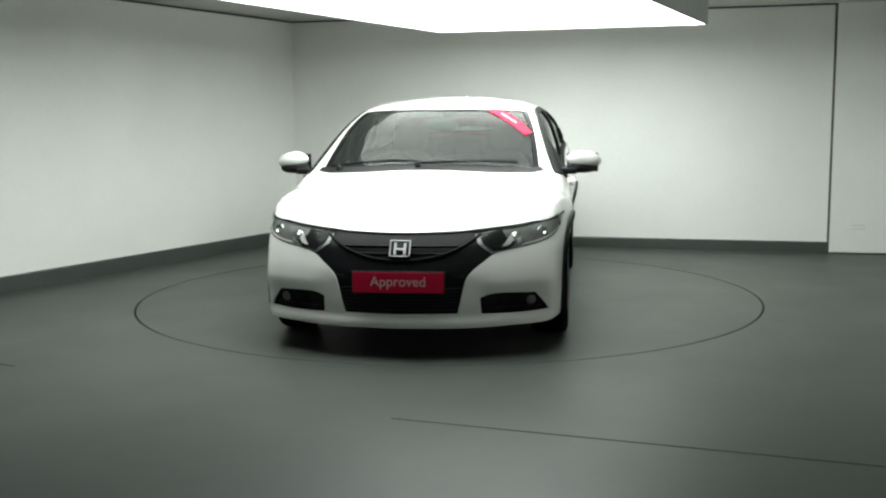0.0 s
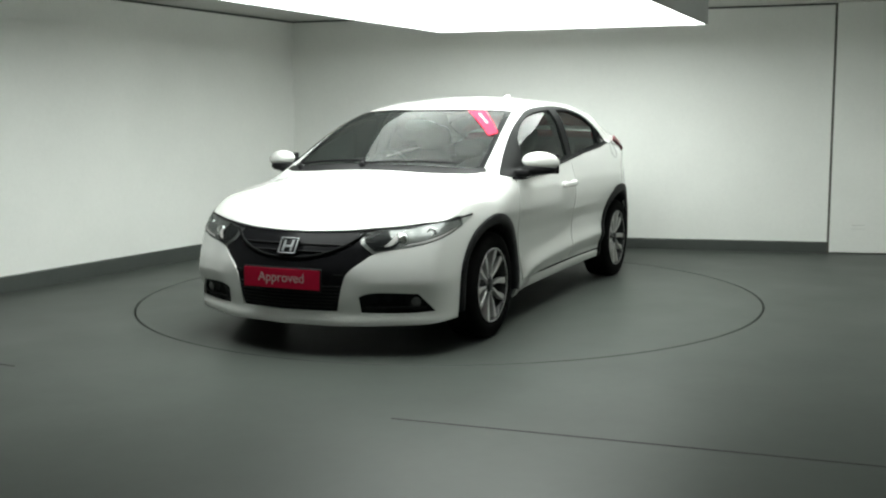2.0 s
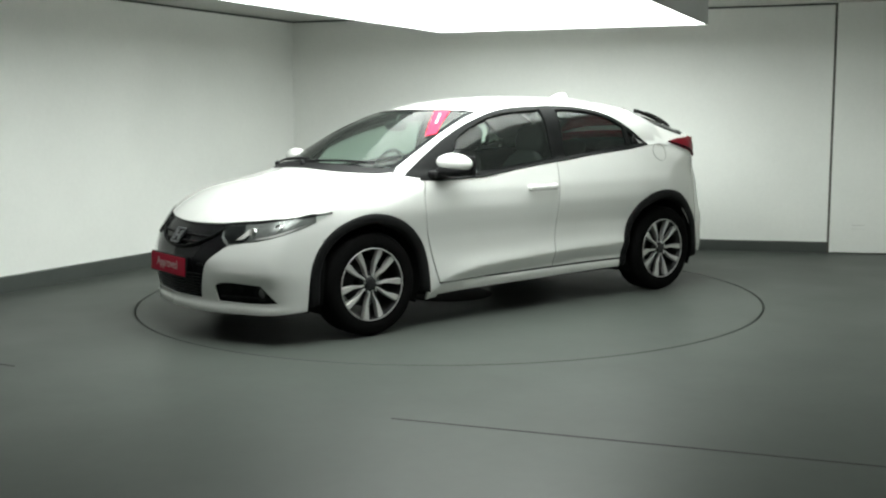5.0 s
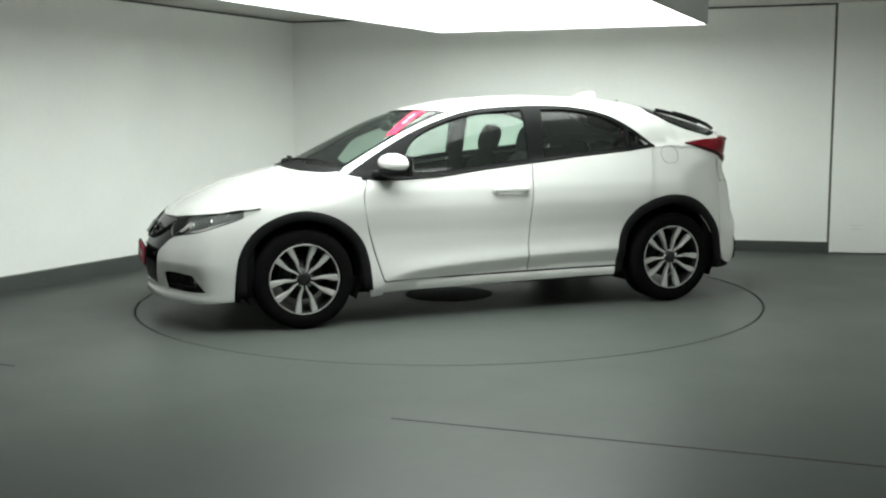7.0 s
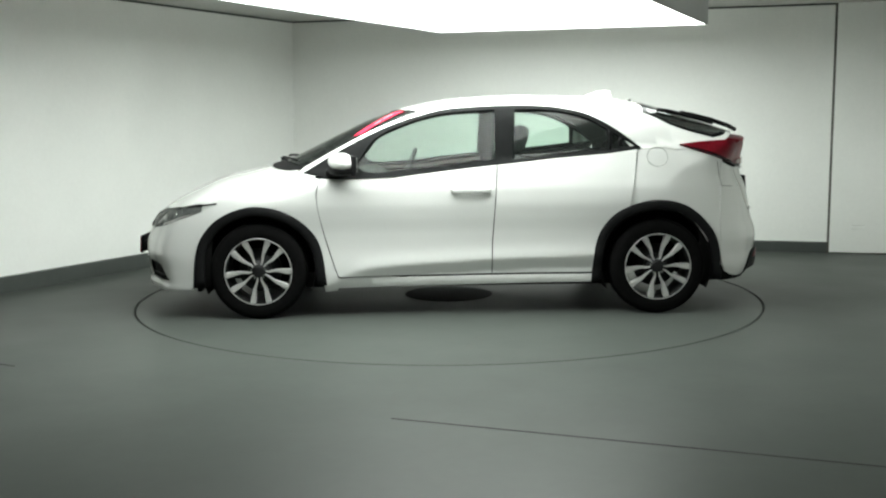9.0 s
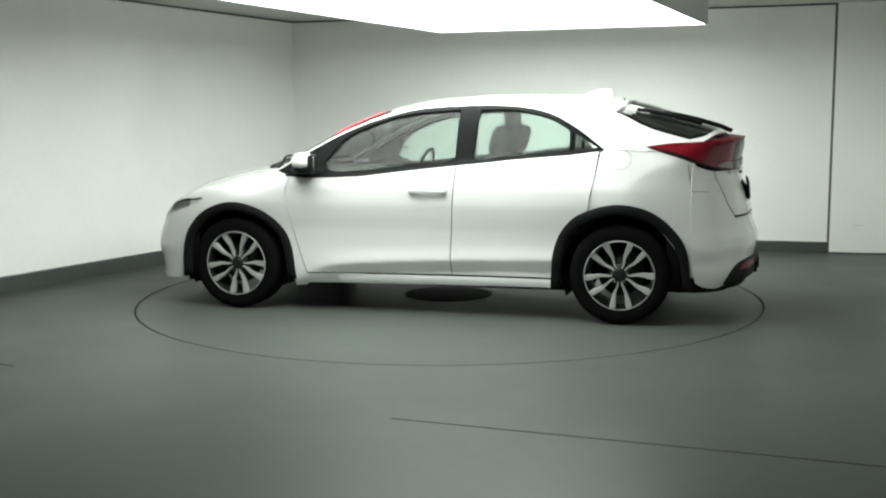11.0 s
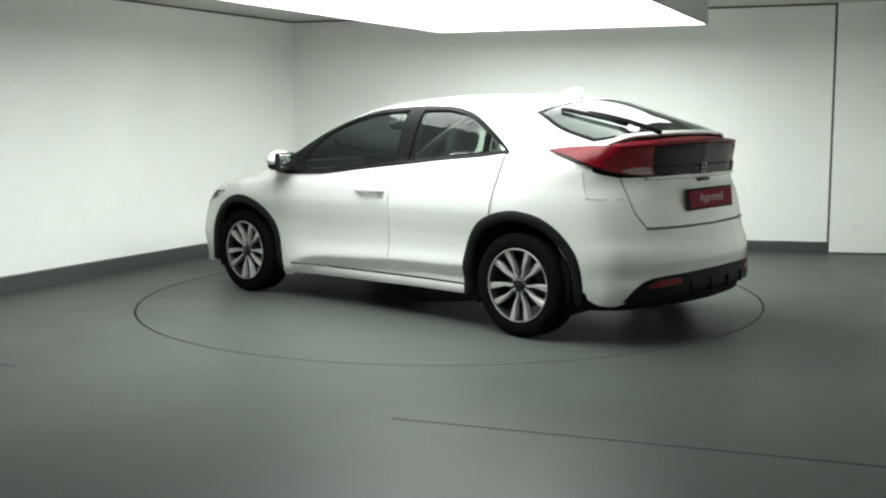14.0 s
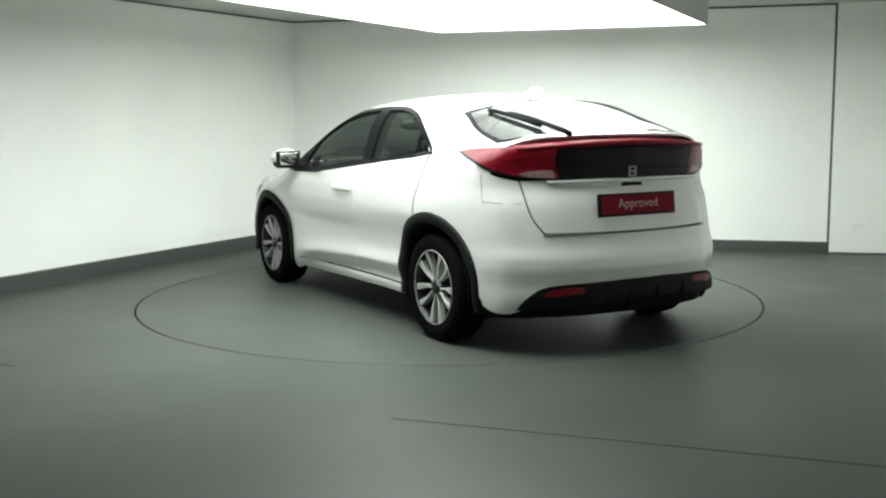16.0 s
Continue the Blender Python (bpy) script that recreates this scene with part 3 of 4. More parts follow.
    panel("tailgate", [(40.6, 0.948), (38.8, 0.86), (36.4, 0.75), (32.8, 0.668), (0, 0.664), (0, 0.955)], "rear", PAINT, car, "white painted tailgate", off=0.0, both=True, step=0.03, gap=0.003)
    for s in (1, -1):
        panel("tail_lamp", [(s * a, z) for a, z in TAIL], "rear", RED, car, "red tail lamp", off=0.006, step=0.014)
    panel("tail_panel", [(28.6, 1.118), (29.2, 1.04), (28.4, 0.958), (0, 0.95), (0, 1.125)], "rear", GLOSS, car, "black glass panel between the tail lamps", off=0.004, both=True)
    panel("diffuser", DIFF, "rear", BLACK, car, "black rear diffuser", off=0.008, both=True)
    panel("windscreen", SCREEN_CUT, "top", SCREEN, car, "clear windscreen", off=-0.008, both=True, gap=-0.01, thick=0.003)
    panel("rear_screen", REAR_CUT, "top", TINT, car, "tinted rear screen", off=-0.006, both=True, gap=-0.01, thick=0.003)
    for s in (1, -1):
        panel("window_pane", WIN_F, "side", GLASS, car, "clear side glass", s=s, off=-0.01, gap=-0.006, thick=0.003)
        panel("window_pane", WIN_R, "side", GLASS, car, "clear side glass", s=s, off=-0.01, gap=-0.006, thick=0.003)
        panel("window_pane", WIN_Q, "side", TINT, car, "dark quarter glass", s=s, off=-0.01, gap=-0.006, thick=0.003)


SCREEN_CUT = [(1.26, 0), (1.20, 0.38), (1.02, 0.69), (0.80, 0.665), (0.55, 0.63), (0.25, 0.575), (0.36, 0.3), (0.41, 0)]
REAR_CUT = [(-1.30, 0), (-1.28, 0.40), (-1.24, 0.62), (-1.48, 0.67), (-1.70, 0.685), (-1.80, 0.60), (-1.865, 0.35), (-1.89, 0)]
GRILLE_BACK = [(27, 0.70), (0, 0.69), (-27, 0.70), (-28, 0.60), (-22, 0.52), (-17, 0.42), (-15.5, 0.235), (15.5, 0.235), (17, 0.42), (22, 0.52), (28, 0.60)]
FOG = [(19.5, 0.335), (23, 0.357), (34, 0.350), (38.5, 0.25), (30, 0.240), (20, 0.246)]
LAMP = [(52.5, 0.748), (45, 0.728), (34, 0.704), (25, 0.688), (19.5, 0.672), (20, 0.62), (23, 0.572), (28, 0.588), (35, 0.612), (44, 0.668)]
BUMPER_HALF = [(14, 0.252), (15.5, 0.40), (17, 0.47), (21, 0.535), (23.5, 0.566), (28, 0.584), (35, 0.608), (44, 0.664), (53, 0.745), (50.5, 0.61), (47, 0.46), (45.5, 0.195), (30, 0.176)]
BUMPER_F = [(0, 0.252)] + BUMPER_HALF + [(0, 0.176)]
BUMPER_R = [(0, 0.659), (33, 0.663), (36.7, 0.75), (39.1, 0.86), (40.9, 0.945), (47, 0.965), (51, 0.99), (53, 0.72), (53, 0.40), (51.3, 0.27), (48, 0.24), (43, 0.235), (36, 0.27), (20, 0.29), (0, 0.30)]
TAIL = [(66, 1.10), (58, 1.115), (50, 1.122), (42, 1.125), (28.8, 1.125), (29.4, 1.05), (28.2, 0.945), (38, 0.955), (48, 0.99), (57, 1.045)]
DIFF = [(41, 0.258), (37, 0.335), (31, 0.388), (15, 0.402), (0, 0.406), (0, 0.298), (15, 0.293), (30, 0.272)]


spoke_gap = curve((0, 0.011), (0.1, 0.013), (0.25, 0.022), (0.4, 0.033), (0.55, 0.039), (0.75, 0.044), (1.0, 0.052))
spoke_width = curve((0, 0.0048), (0.25, 0.0062), (0.5, 0.0105), (0.75, 0.0160), (1.0, 0.0195))


def build_wheel():
    w = thing("wheel", "ten-spoke silver and black alloy wheel with a black tyre", "wheel")
    prof = [(0.212, -0.095), (0.228, -0.105), (0.275, -0.108), (0.300, -0.098), (0.309, -0.08), (0.312, -0.04), (0.312, 0.04), (0.309, 0.08), (0.300, 0.098), (0.275, 0.108), (0.228, 0.105), (0.212, 0.095)]
    part("tyre", lathe(bmesh.new(), prof, 64), RUBBER, w)
    part("rim", lathe(bmesh.new(), [(0.212, 0.102), (0.216, 0.098), (0.209, 0.092), (0.204, 0.06), (0.195, 0.02), (0.195, -0.09), (0.214, -0.098)], 64), RIM_DARK, w, "dark rim barrel")
    part("rim_lip", lathe(bmesh.new(), [(0.2115, 0.103), (0.2145, 0.1045), (0.2175, 0.103), (0.2175, 0.097), (0.2115, 0.097)], 64), ALLOY, w, "bright rim edge")
    part("brake_disc", lathe(bmesh.new(), [(0.0001, 0.0), (0.14, 0.0), (0.14, -0.02), (0.0001, -0.02)], 40), RIM_DARK, w)
    part("hub", lathe(bmesh.new(), [(0.0001, 0.090), (0.030, 0.090), (0.036, 0.086), (0.040, 0.066), (0.062, 0.060), (0.075, 0.045), (0.075, 0.01)], 32), RIM_DARK, w)
    for k in range(5):
        for side in (-1, 1):
            bm = bmesh.new()
            a0 = 2 * math.pi * k / 5 + math.radians(51)
            rows = []
            for t in (0, 0.1, 0.2, 0.32, 0.45, 0.6, 0.8, 1.0):
                r = 0.044 + (0.212 - 0.044) * t
                # the two spokes of a pair leave the hub side by side, bow apart and run out almost parallel
                ang = a0 + side * math.asin(float(spoke_gap(t)) / r)
                wid = float(spoke_width(t))
                y = 0.080 + 0.013 * t
                e, f = Vector((math.cos(ang), 0, math.sin(ang))), Vector((-math.sin(ang), 0, math.cos(ang)))
                rows.append([bm.verts.new(e * r + f * o + Vector((0, yy, 0))) for o, yy in ((-wid, y - 0.035), (-wid, y - 0.003), (-wid * 0.8, y), (wid * 0.8, y), (wid, y - 0.003), (wid, y - 0.035))])
            for r1, r2 in zip(rows, rows[1:]):
                for i in range(6):
                    bm.faces.new((r1[i], r1[(i + 1) % 6], r2[(i + 1) % 6], r2[i]))
            bm.faces.new(rows[0])
            bm.faces.new(rows[-1])
            bmesh.ops.recalc_face_normals(bm, faces=bm.faces)
            part("spoke", bm, ALLOY, w, smooth=False)
        a = 2 * math.pi * (k + 0.5) / 5 + math.radians(51)
        bm = bmesh.new()
        bmesh.ops.create_cone(bm, cap_ends=True, segments=6, radius1=0.009, radius2=0.008, depth=0.018,
                              matrix=Matrix.Translation((0.047 * math.cos(a), 0.08, 0.047 * math.sin(a))) @ Matrix.Rotation(-math.pi / 2, 4, "X"))
        part("wheel_nut", bm, CHROME, w, smooth=False)
    return w


def build_wheels():
    first = build_wheel()
    for x, s in ((1.2975, 1), (-1.2975, 1), (1.2975, -1), (-1.2975, -1)):
        m = pose(x, s * 0.768, 0.312, 0, 0, 0 if s > 0 else 180)
        w = first if first.parent is None else copy_thing(first, m)
        w.parent = car
        w.matrix_basis = m


body_panels()
build_wheels()


# ---- the car's smaller parts ----
def on_side(x, z, s=1):
    return Vector(chart_side(np.array([[x, z]]), s)[0])


def on_front(a, z):
    p = chart_front(np.array([[a, z]]))
    return Vector(p[0]), Vector(outward(p)[0])


def on_rear(a, z):
    p = chart_rear(np.array([[a, z]]))
    return Vector(p[0]), Vector(outward(p)[0])


def on_top(x, y):
    p = chart_top(np.array([[x, y]]))
    return Vector(p[0]), Vector(outward(p)[0])


def frame_at(p, n, up=Vector((0, 0, 1))):
    """A pose at p whose z axis is n and whose y axis points up."""
    z = n.normalized()
    x = up.cross(z).normalized()
    y = z.cross(x)
    return Matrix.Translation(p) @ Matrix((x, y, z)).transposed().to_4x4()


def blob(bm, centre, half, rings=12, seg=20, squash=2.4):
    """A rounded lump between an ellipsoid and a box."""
    f = lambda v: math.copysign(abs(v) ** (2 / squash), v)
    rows = []
    for i in range(1, rings):
        th = math.pi * i / rings
        rows.append([bm.verts.new((centre[0] + half[0] * f(math.sin(th)) * f(math.cos(2 * math.pi * k / seg)),
                                   centre[1] + half[1] * f(math.sin(th)) * f(math.sin(2 * math.pi * k / seg)),
                                   centre[2] + half[2] * f(math.cos(th)))) for k in range(seg)])
    for a, b in zip(rows, rows[1:]):
        for k in range(seg):
            bm.faces.new((a[k], a[(k + 1) % seg], b[(k + 1) % seg], b[k]))
    bm.faces.new(rows[0])
    bm.faces.new(rows[-1][::-1])
    bmesh.ops.recalc_face_normals(bm, faces=bm.faces)
    return bm


def moved(bm, m):
    bmesh.ops.transform(bm, matrix=m, verts=bm.verts)
    return bm


def lettering(word, size, mat, parent, m, name="lettering"):
    cu = bpy.data.curves.new(name, "FONT")
    cu.body, cu.size, cu.align_x, cu.align_y, cu.extrude = word, size, "CENTER", "CENTER", 0.0006
    tmp = bpy.data.objects.new(name, cu)
    scene.collection.objects.link(tmp)
    me = bpy.data.meshes.new_from_object(tmp.evaluated_get(bpy.context.evaluated_depsgraph_get()))
    bpy.data.objects.remove(tmp)
    me.transform(m)
    me.materials.clear()
    me.materials.append(mat)
    ob = new(name, me)
    ob.parent = parent
    return ob


def build_mirrors():
    for s in (1, -1):
        bm = blob(bmesh.new(), (0.75, s * 0.962, 1.018), (0.080, 0.112, 0.056), squash=2.05)
        for v in bm.verts:
            v.co.x -= 0.25 * (abs(v.co.y) - 0.955)
            if abs(v.co.y) > 0.955:
                v.co.z -= 0.12 * (abs(v.co.y) - 0.955)
        cap = part("wing_mirror", bm, PAINT, car, "white painted wing mirror housing")
        bm = blob(bmesh.new(), (0.745, s * 0.95, 0.964), (0.080, 0.103, 0.036))
        for v in bm.verts:
            v.co.x -= 0.25 * (abs(v.co.y) - 0.955)
        part("mirror_base", bm, BLACK, cap, "black plastic lower shell")
        bm = bmesh.new()
        box(bm, (0.80, s * 0.87, 0.945), (0.10, 0.10, 0.04), 0.012)
        part("mirror_arm", bm, BLACK, cap, "black mirror foot")
        bm = bmesh.new()
        box(bm, (0.688, s * 0.953, 0.994), (0.030, 0.205, 0.122), 0.008, Euler((0, 0, s * 0.25)).to_matrix())
        part("mirror_surround", bm, BLACK, cap)
        bm = bmesh.new()
        box(bm, (0.665, s * 0.957, 0.998), (0.006, 0.155, 0.085), 0.002, Euler((0, 0, s * 0.25)).to_matrix())
        part("mirror_glass", bm, CHROME, cap, "mirror glass")


def build_handles():
    for s in (1, -1):
        p0 = on_side(-0.06, 0.822, s)
        bm = bmesh.new()
        blob(bm, (-0.075, p0.y + s * 0.030, 0.822), (0.128, 0.012, 0.019), 10, 20, 2.6)
        h = part("door_handle", bm, PAINT, car, "white painted door handle")
        for x in (0.030, -0.178):
            bm = blob(bmesh.new(), (x, p0.y + s * 0.014, 0.824), (0.026, 0.024, 0.022), 8, 12, 2.6)
            part("handle_foot", bm, PAINT, h)
        # the rear handle hides in the black quarter trim
        q = on_side(-1.055, 1.125, s)
        bm = blob(bmesh.new(), (q.x, q.y + s * 0.006, q.z), (0.011, 0.006, 0.028), 8, 12, 3.0)
        part("rear_door_handle", bm, RIM_DARK, car, "dark hidden rear door handle")
        # pane dividers and belt strip
        for x0, z0, x1, z1, wdt in ((-0.985, 1.075, -0.985, 1.20, 0.008),):
            pts = [on_side(x0 + (x1 - x0) * t, z0 + (z1 - z0) * t, s) + Vector((0, s * 0.004, 0)) for t in np.linspace(0, 1, 6)]
            part("pane_divider", tube(bmesh.new(), pts, wdt), TRIM, car)
        zs = [(0.92, 0.915), (0.78, 0.906), (0.41, 0.918), (0.1, 0.952), (-0.24, 0.988), (-0.6, 1.025), (-0.99, 1.058), (-1.18, 1.083)]
        pts = [on_side(x, z, s) + Vector((0, s * 0.002, 0)) for x, z in zs]
        part("belt_strip", tube(bmesh.new(), pts, 0.007), GLOSS, car, "black rubber belt strip")


def build_front():
    p, n = on_front(0, 0.592)
    m = frame_at(p + n * 0.006, n)
    badge = part("badge", moved(box(bmesh.new(), (0, 0, 0), (0.118, 0.098, 0.008), 0.012), m), GLOSS, car, "chrome framed front badge")
    for c, sz in (((0, 0.046, 0.006), (0.112, 0.009, 0.008)), ((0, -0.046, 0.006), (0.094, 0.009, 0.008)), ((-0.053, 0, 0.006), (0.009, 0.096, 0.008)), ((0.053, 0, 0.006), (0.009, 0.096, 0.008)),
                  ((-0.026, 0, 0.006), (0.015, 0.07, 0.008)), ((0.026, 0, 0.006), (0.015, 0.07, 0.008)), ((0, -0.004, 0.006), (0.05, 0.014, 0.008))):
        part("badge_bar", moved(box(bmesh.new(), c, sz, 0.003), m), BADGE, badge, smooth=False)
    # number plate holder with a red card
    p, n = on_front(0, 0.432)
    n = Vector((1, 0, 0.06)).normalized()
    m = frame_at(Vector((p.x + 0.012, 0, 0.428)), n)
    plate = part("number_plate", moved(box(bmesh.new(), (0, 0, -0.004), (0.50, 0.122, 0.012), 0.004), m), BLACK, car, "red card in a black plate holder")
    part("card", moved(box(bmesh.new(), (0, 0, 0.0045), (0.485, 0.106, 0.006), 0.001), m), CARD, plate, "red card with white lettering", smooth=False)
    lettering("Approved", 0.074, CARD_PALE, plate, m @ Matrix.Translation((0, 0.004, 0.0085)))
    # the lip under the upper grille, grille bars below
    a = np.linspace(-21, 21, 29)
    pts = []
    for q in a:
        z = 0.538 + 0.135 * (abs(q) / 21) ** 2.2
        p, n = on_front(q, z)
        pts.append(p - n * 0.004)
    part("grille_lip", tube(bmesh.new(), pts, 0.0075), TRIM, car, "curved dark lip of the upper grille")
    for z in (0.612, 0.575):
        pts = []
        lim = 17 if z > 0.6 else 12
        for q in np.linspace(-lim, lim, 17):
            p, n = on_front(q, z)
            pts.append(p - n * 0.008)
        part("grille_bar", tube(bmesh.new(), pts, 0.006), BLACK, car)
    for k in range(7):
        z = 0.275 + 0.019 * k
        lim = 14.2 + 1.0 * k / 6
        pts = []
        for q in np.linspace(-lim, lim, 15):
            p, n = on_front(q, z)
            pts.append(p - n * 0.010)
        part("grille_slat", tube(bmesh.new(), pts, 0.0045, 6), BLACK, car)
    for s in (1, -1):
        p, n = on_front(s * 14.6, 0.452)
        part("tow_cover", moved(box(bmesh.new(), (0, 0, 0), (0.05, 0.014, 0.006), 0.003), frame_at(p + n * 0.002, n)), TRIM, car, "small grey strip beside the plate")
        # fog lamps
        p, n = on_front(s * 33.5, 0.298)
        m = frame_at(p - n * 0.028, (n + Vector((0.8, 0, 0))).normalized())
        fog = part("fog_lamp", moved(lathe(bmesh.new(), [(0.0001, 0.006), (0.022, 0.004), (0.030, 0.0), (0.030, -0.02)], 24, "Z"), m), LENS, car, "round clear fog lamp")
        part("fog_ring", moved(lathe(bmesh.new(), [(0.030, -0.01), (0.031, 0.008), (0.037, 0.010), (0.042, 0.004), (0.042, -0.01)], 24, "Z"), m), BLACK, fog, "black bezel ring")
        pts = []
        for q in np.linspace(21, 36, 9):
            p, n = on_front(s * q, 0.272)
            pts.append(p - n * 0.012)
        part("fog_bar", tube(bmesh.new(), pts, 0.005), BLACK, car)
        # headlamp inner: projector, reflector bowl, side mark, dark base
        p, n = on_front(s * 30, 0.640)
        m = frame_at(p - n * 0.002, (n + Vector((0.9, 0, 0.0))).normalized())
        part("projector", moved(lathe(bmesh.new(), [(0.0001, 0.004), (0.018, 0.002), (0.028, -0.004), (0.033, -0.004), (0.036, -0.012)], 24, "Z"), m), CHROME, car, "round headlamp projector")
        panel("lamp_bezel", [(s * q, z) for q, z in ((27, 0.690), (20.5, 0.667), (21, 0.62), (23.5, 0.58), (28, 0.592), (29.5, 0.62), (27.5, 0.65))], "front", GLOSS, car, "glossy black headlamp bezel", off=-0.003, thick=0.003)
        panel("day_light", [(s * q, z) for q, z in ((29.0, 0.662), (30.5, 0.66), (28.2, 0.612), (25.8, 0.603), (26.8, 0.62))], "front", CARD_WHITE, car, "white light guide", off=-0.001, thick=0.003)
        p, n = on_front(s * 38, 0.676)
        m = frame_at(p - n * 0.003, (n + Vector((0.7, 0, 0.1))).normalized())
        part("reflector_bowl", moved(lathe(bmesh.new(), [(0.0001, -0.012), (0.012, -0.010), (0.020, -0.002), (0.024, -0.001), (0.026, -0.01)], 20, "Z"), m), CHROME, car, "chrome reflector bowl")
        panel("lamp_strip", [(s * q, z) for q, z in ((31, 0.606), (37, 0.626), (44, 0.674), (46, 0.69), (37, 0.636), (32, 0.615))], "front", CARD_WHITE, car, "bright reflector strip", off=-0.004, thick=0.003)
        # eyebrow gap over the headlamp
        pts = []
        for q, z in ((19, 0.677), (25, 0.692), (34, 0.708), (45, 0.732), (52.5, 0.752)):
            p, n = on_front(s * q, z)
            pts.append(p + n * 0.0)
        part("lamp_seal", tube(bmesh.new(), pts, 0.005, 6), GLOSS, car)
        # mud shield ahead of the wheel
        bm = bmesh.new()
        box(bm, (1.69, s * 0.66, 0.20), (0.03, 0.26, 0.05), 0.006)
        part("mud_shield", bm, BLACK, car)


def build_rear():
    # spoiler: a curved bar across the tail, red below its white top
    ys = np.linspace(-0.66, 0.66, 41)
    bm, rows = bmesh.new(), []
    for y in ys:
        e = abs(y) / 0.66
        x = -2.02 + float(tail_sweep(abs(y))) * 0.96
        z = 1.150 - 0.030 * e ** 2
        d = 0.20 * (1 - 0.35 * e ** 4)
        th = 0.030 * (1 - 0.45 * e ** 3)
        sec = [(x - 0.005, z - th * 0.75), (x - 0.016, z - th * 0.2), (x - 0.012, z + 0.004), (x + d * 0.5, z + 0.018), (x + d, z + 0.03), (x + d, z - th), (x + 0.03, z - th)]
        rows.append([bm.verts.new((a, y, b)) for a, b in sec])
    for r1, r2 in zip(rows, rows[1:]):
        for i in range(7):
            bm.faces.new((r1[i], r1[(i + 1) % 7], r2[(i + 1) % 7], r2[i]))
    bm.faces.new(rows[0])
    bm.faces.new(rows[-1])
    bmesh.ops.recalc_face_normals(bm, faces=bm.faces)
    part("spoiler", bm, RED_DEEP, car, "dark red spoiler strip across the tail")
    for s in (1, -1):
        panel("reverse_lamp", [(s * q, z) for q, z in ((41, 0.985), (36, 1.002), (30.5, 1.004), (29.8, 0.98), (29.6, 0.960), (37, 0.966))], "rear", REVERSE, car, "clear reversing lamp", off=0.014, step=0.015, thick=0.004)
        panel("lamp_edge", [(s * q, z) for q, z in ((66, 1.10), (57, 1.045), (48, 0.99), (40, 0.958), (28.4, 0.945), (28.4, 0.955), (40, 0.970), (48, 1.003), (57, 1.060))], "rear", GLOSS, car, "dark lower edge of the tail lamp", off=0.009, thick=0.004, step=0.02)
        panel("rear_reflector", [(s * q, z) for q, z in ((33.5, 0.335), (30, 0.372), (21.5, 0.378), (21, 0.350), (29, 0.335))], "rear", RED, car, "red bumper reflector", off=0.012, thick=0.005)
        # bumper joint beside the tailgate
        pts = []
        for q, z in ((53, 0.99), (52.5, 0.90), (52, 0.832), (47, 0.827), (39.5, 0.826)):
            p, n = on_rear(s * q, z)
            pts.append(p - n * 0.001)
        part("bumper_joint", tube(bmesh.new(), pts, 0.0022, 6), SHADE, car)
    p, n = on_rear(0, 0.808)
    n = Vector((-1, 0, 0.10)).normalized()
    m = frame_at(Vector((p.x - 0.008, 0, 0.808)), n)
    plate = part("number_plate", moved(box(bmesh.new(), (0, 0, -0.004), (0.545, 0.125, 0.012), 0.004), m), BLACK, car, "dark red card in a black plate holder")
    part("card", moved(box(bmesh.new(), (0, 0, 0.0045), (0.505, 0.100, 0.006), 0.001), m), CARD_DARK, plate, "dark red card with pale lettering", smooth=False)
    lettering("Approved", 0.070, CARD_PALE, plate, m @ Matrix.Translation((0, 0.004, 0.0085)))
    # plate light strip and badge
    pts = []
    for q in np.linspace(-32, 32, 25):
        p, n = on_rear(q, 0.938)
        pts.append(p + n * 0.008)
    part("tailgate_trim", tube(bmesh.new(), pts, 0.010), PAINT, car, "white strip under the dark glass panel")
    p, n = on_rear(0, 0.915)
    part("tailgate_switch", moved(box(bmesh.new(), (0, 0, 0), (0.14, 0.018, 0.012), 0.004), frame_at(p + n * 0.004, n)), BLACK, car)
    p, n = on_rear(0, 0.985)
    m = frame_at(p + n * 0.007, n)
    badge = part("badge", moved(box(bmesh.new(), (0, -0.024, 0), (0.05, 0.008, 0.006), 0.002), m), BADGE, car, "small chrome rear badge")
    for c, sz in (((-0.022, 0, 0.001), (0.010, 0.055, 0.006)), ((0.022, 0, 0.001), (0.010, 0.055, 0.006)), ((0, 0.0, 0.001), (0.04, 0.010, 0.006)), ((0, 0.026, 0.0), (0.05, 0.006, 0.006))):
        part("badge_bar", moved(box(bmesh.new(), c, sz, 0.002), m), BADGE, badge, smooth=False)
    pts = []
    for q in np.linspace(-30, 30, 25):
        p, n = on_rear(q, 1.005)
        pts.append(p + n * 0.005)
    part("panel_crease", tube(bmesh.new(), pts, 0.003, 6), TRIM, car)
    # grey strip painted in for the shadow at the tailgate's lower edge
    pts = []
    for q in np.linspace(-33, 33, 29):
        p, n = on_rear(q, 0.660)
        pts.append(p + n * 0.001)
    part("tailgate_shadow", tube(bmesh.new(), pts, 0.0055, 6), SHADE, car)
    # diffuser fins
    for y in (-0.3, -0.1, 0.1, 0.3):
        p, n = on_rear(math.degrees(math.atan2(y, 0.98)), 0.33)
        bm = bmesh.new()
        box(bm, (p.x + 0.005, y, 0.315), (0.05, 0.014, 0.07), 0.004)
        part("diffuser_fin", bm, BLACK, car)
    # rear wiper on the screen: arm and blade
    pts = [on_top(x, y)[0] + on_top(x, y)[1] * h for x, y, h in ((-1.935, 0.365, 0.018), (-1.87, 0.398, 0.026), (-1.74, 0.432, 0.028), (-1.62, 0.458, 0.026), (-1.52, 0.482, 0.022))]
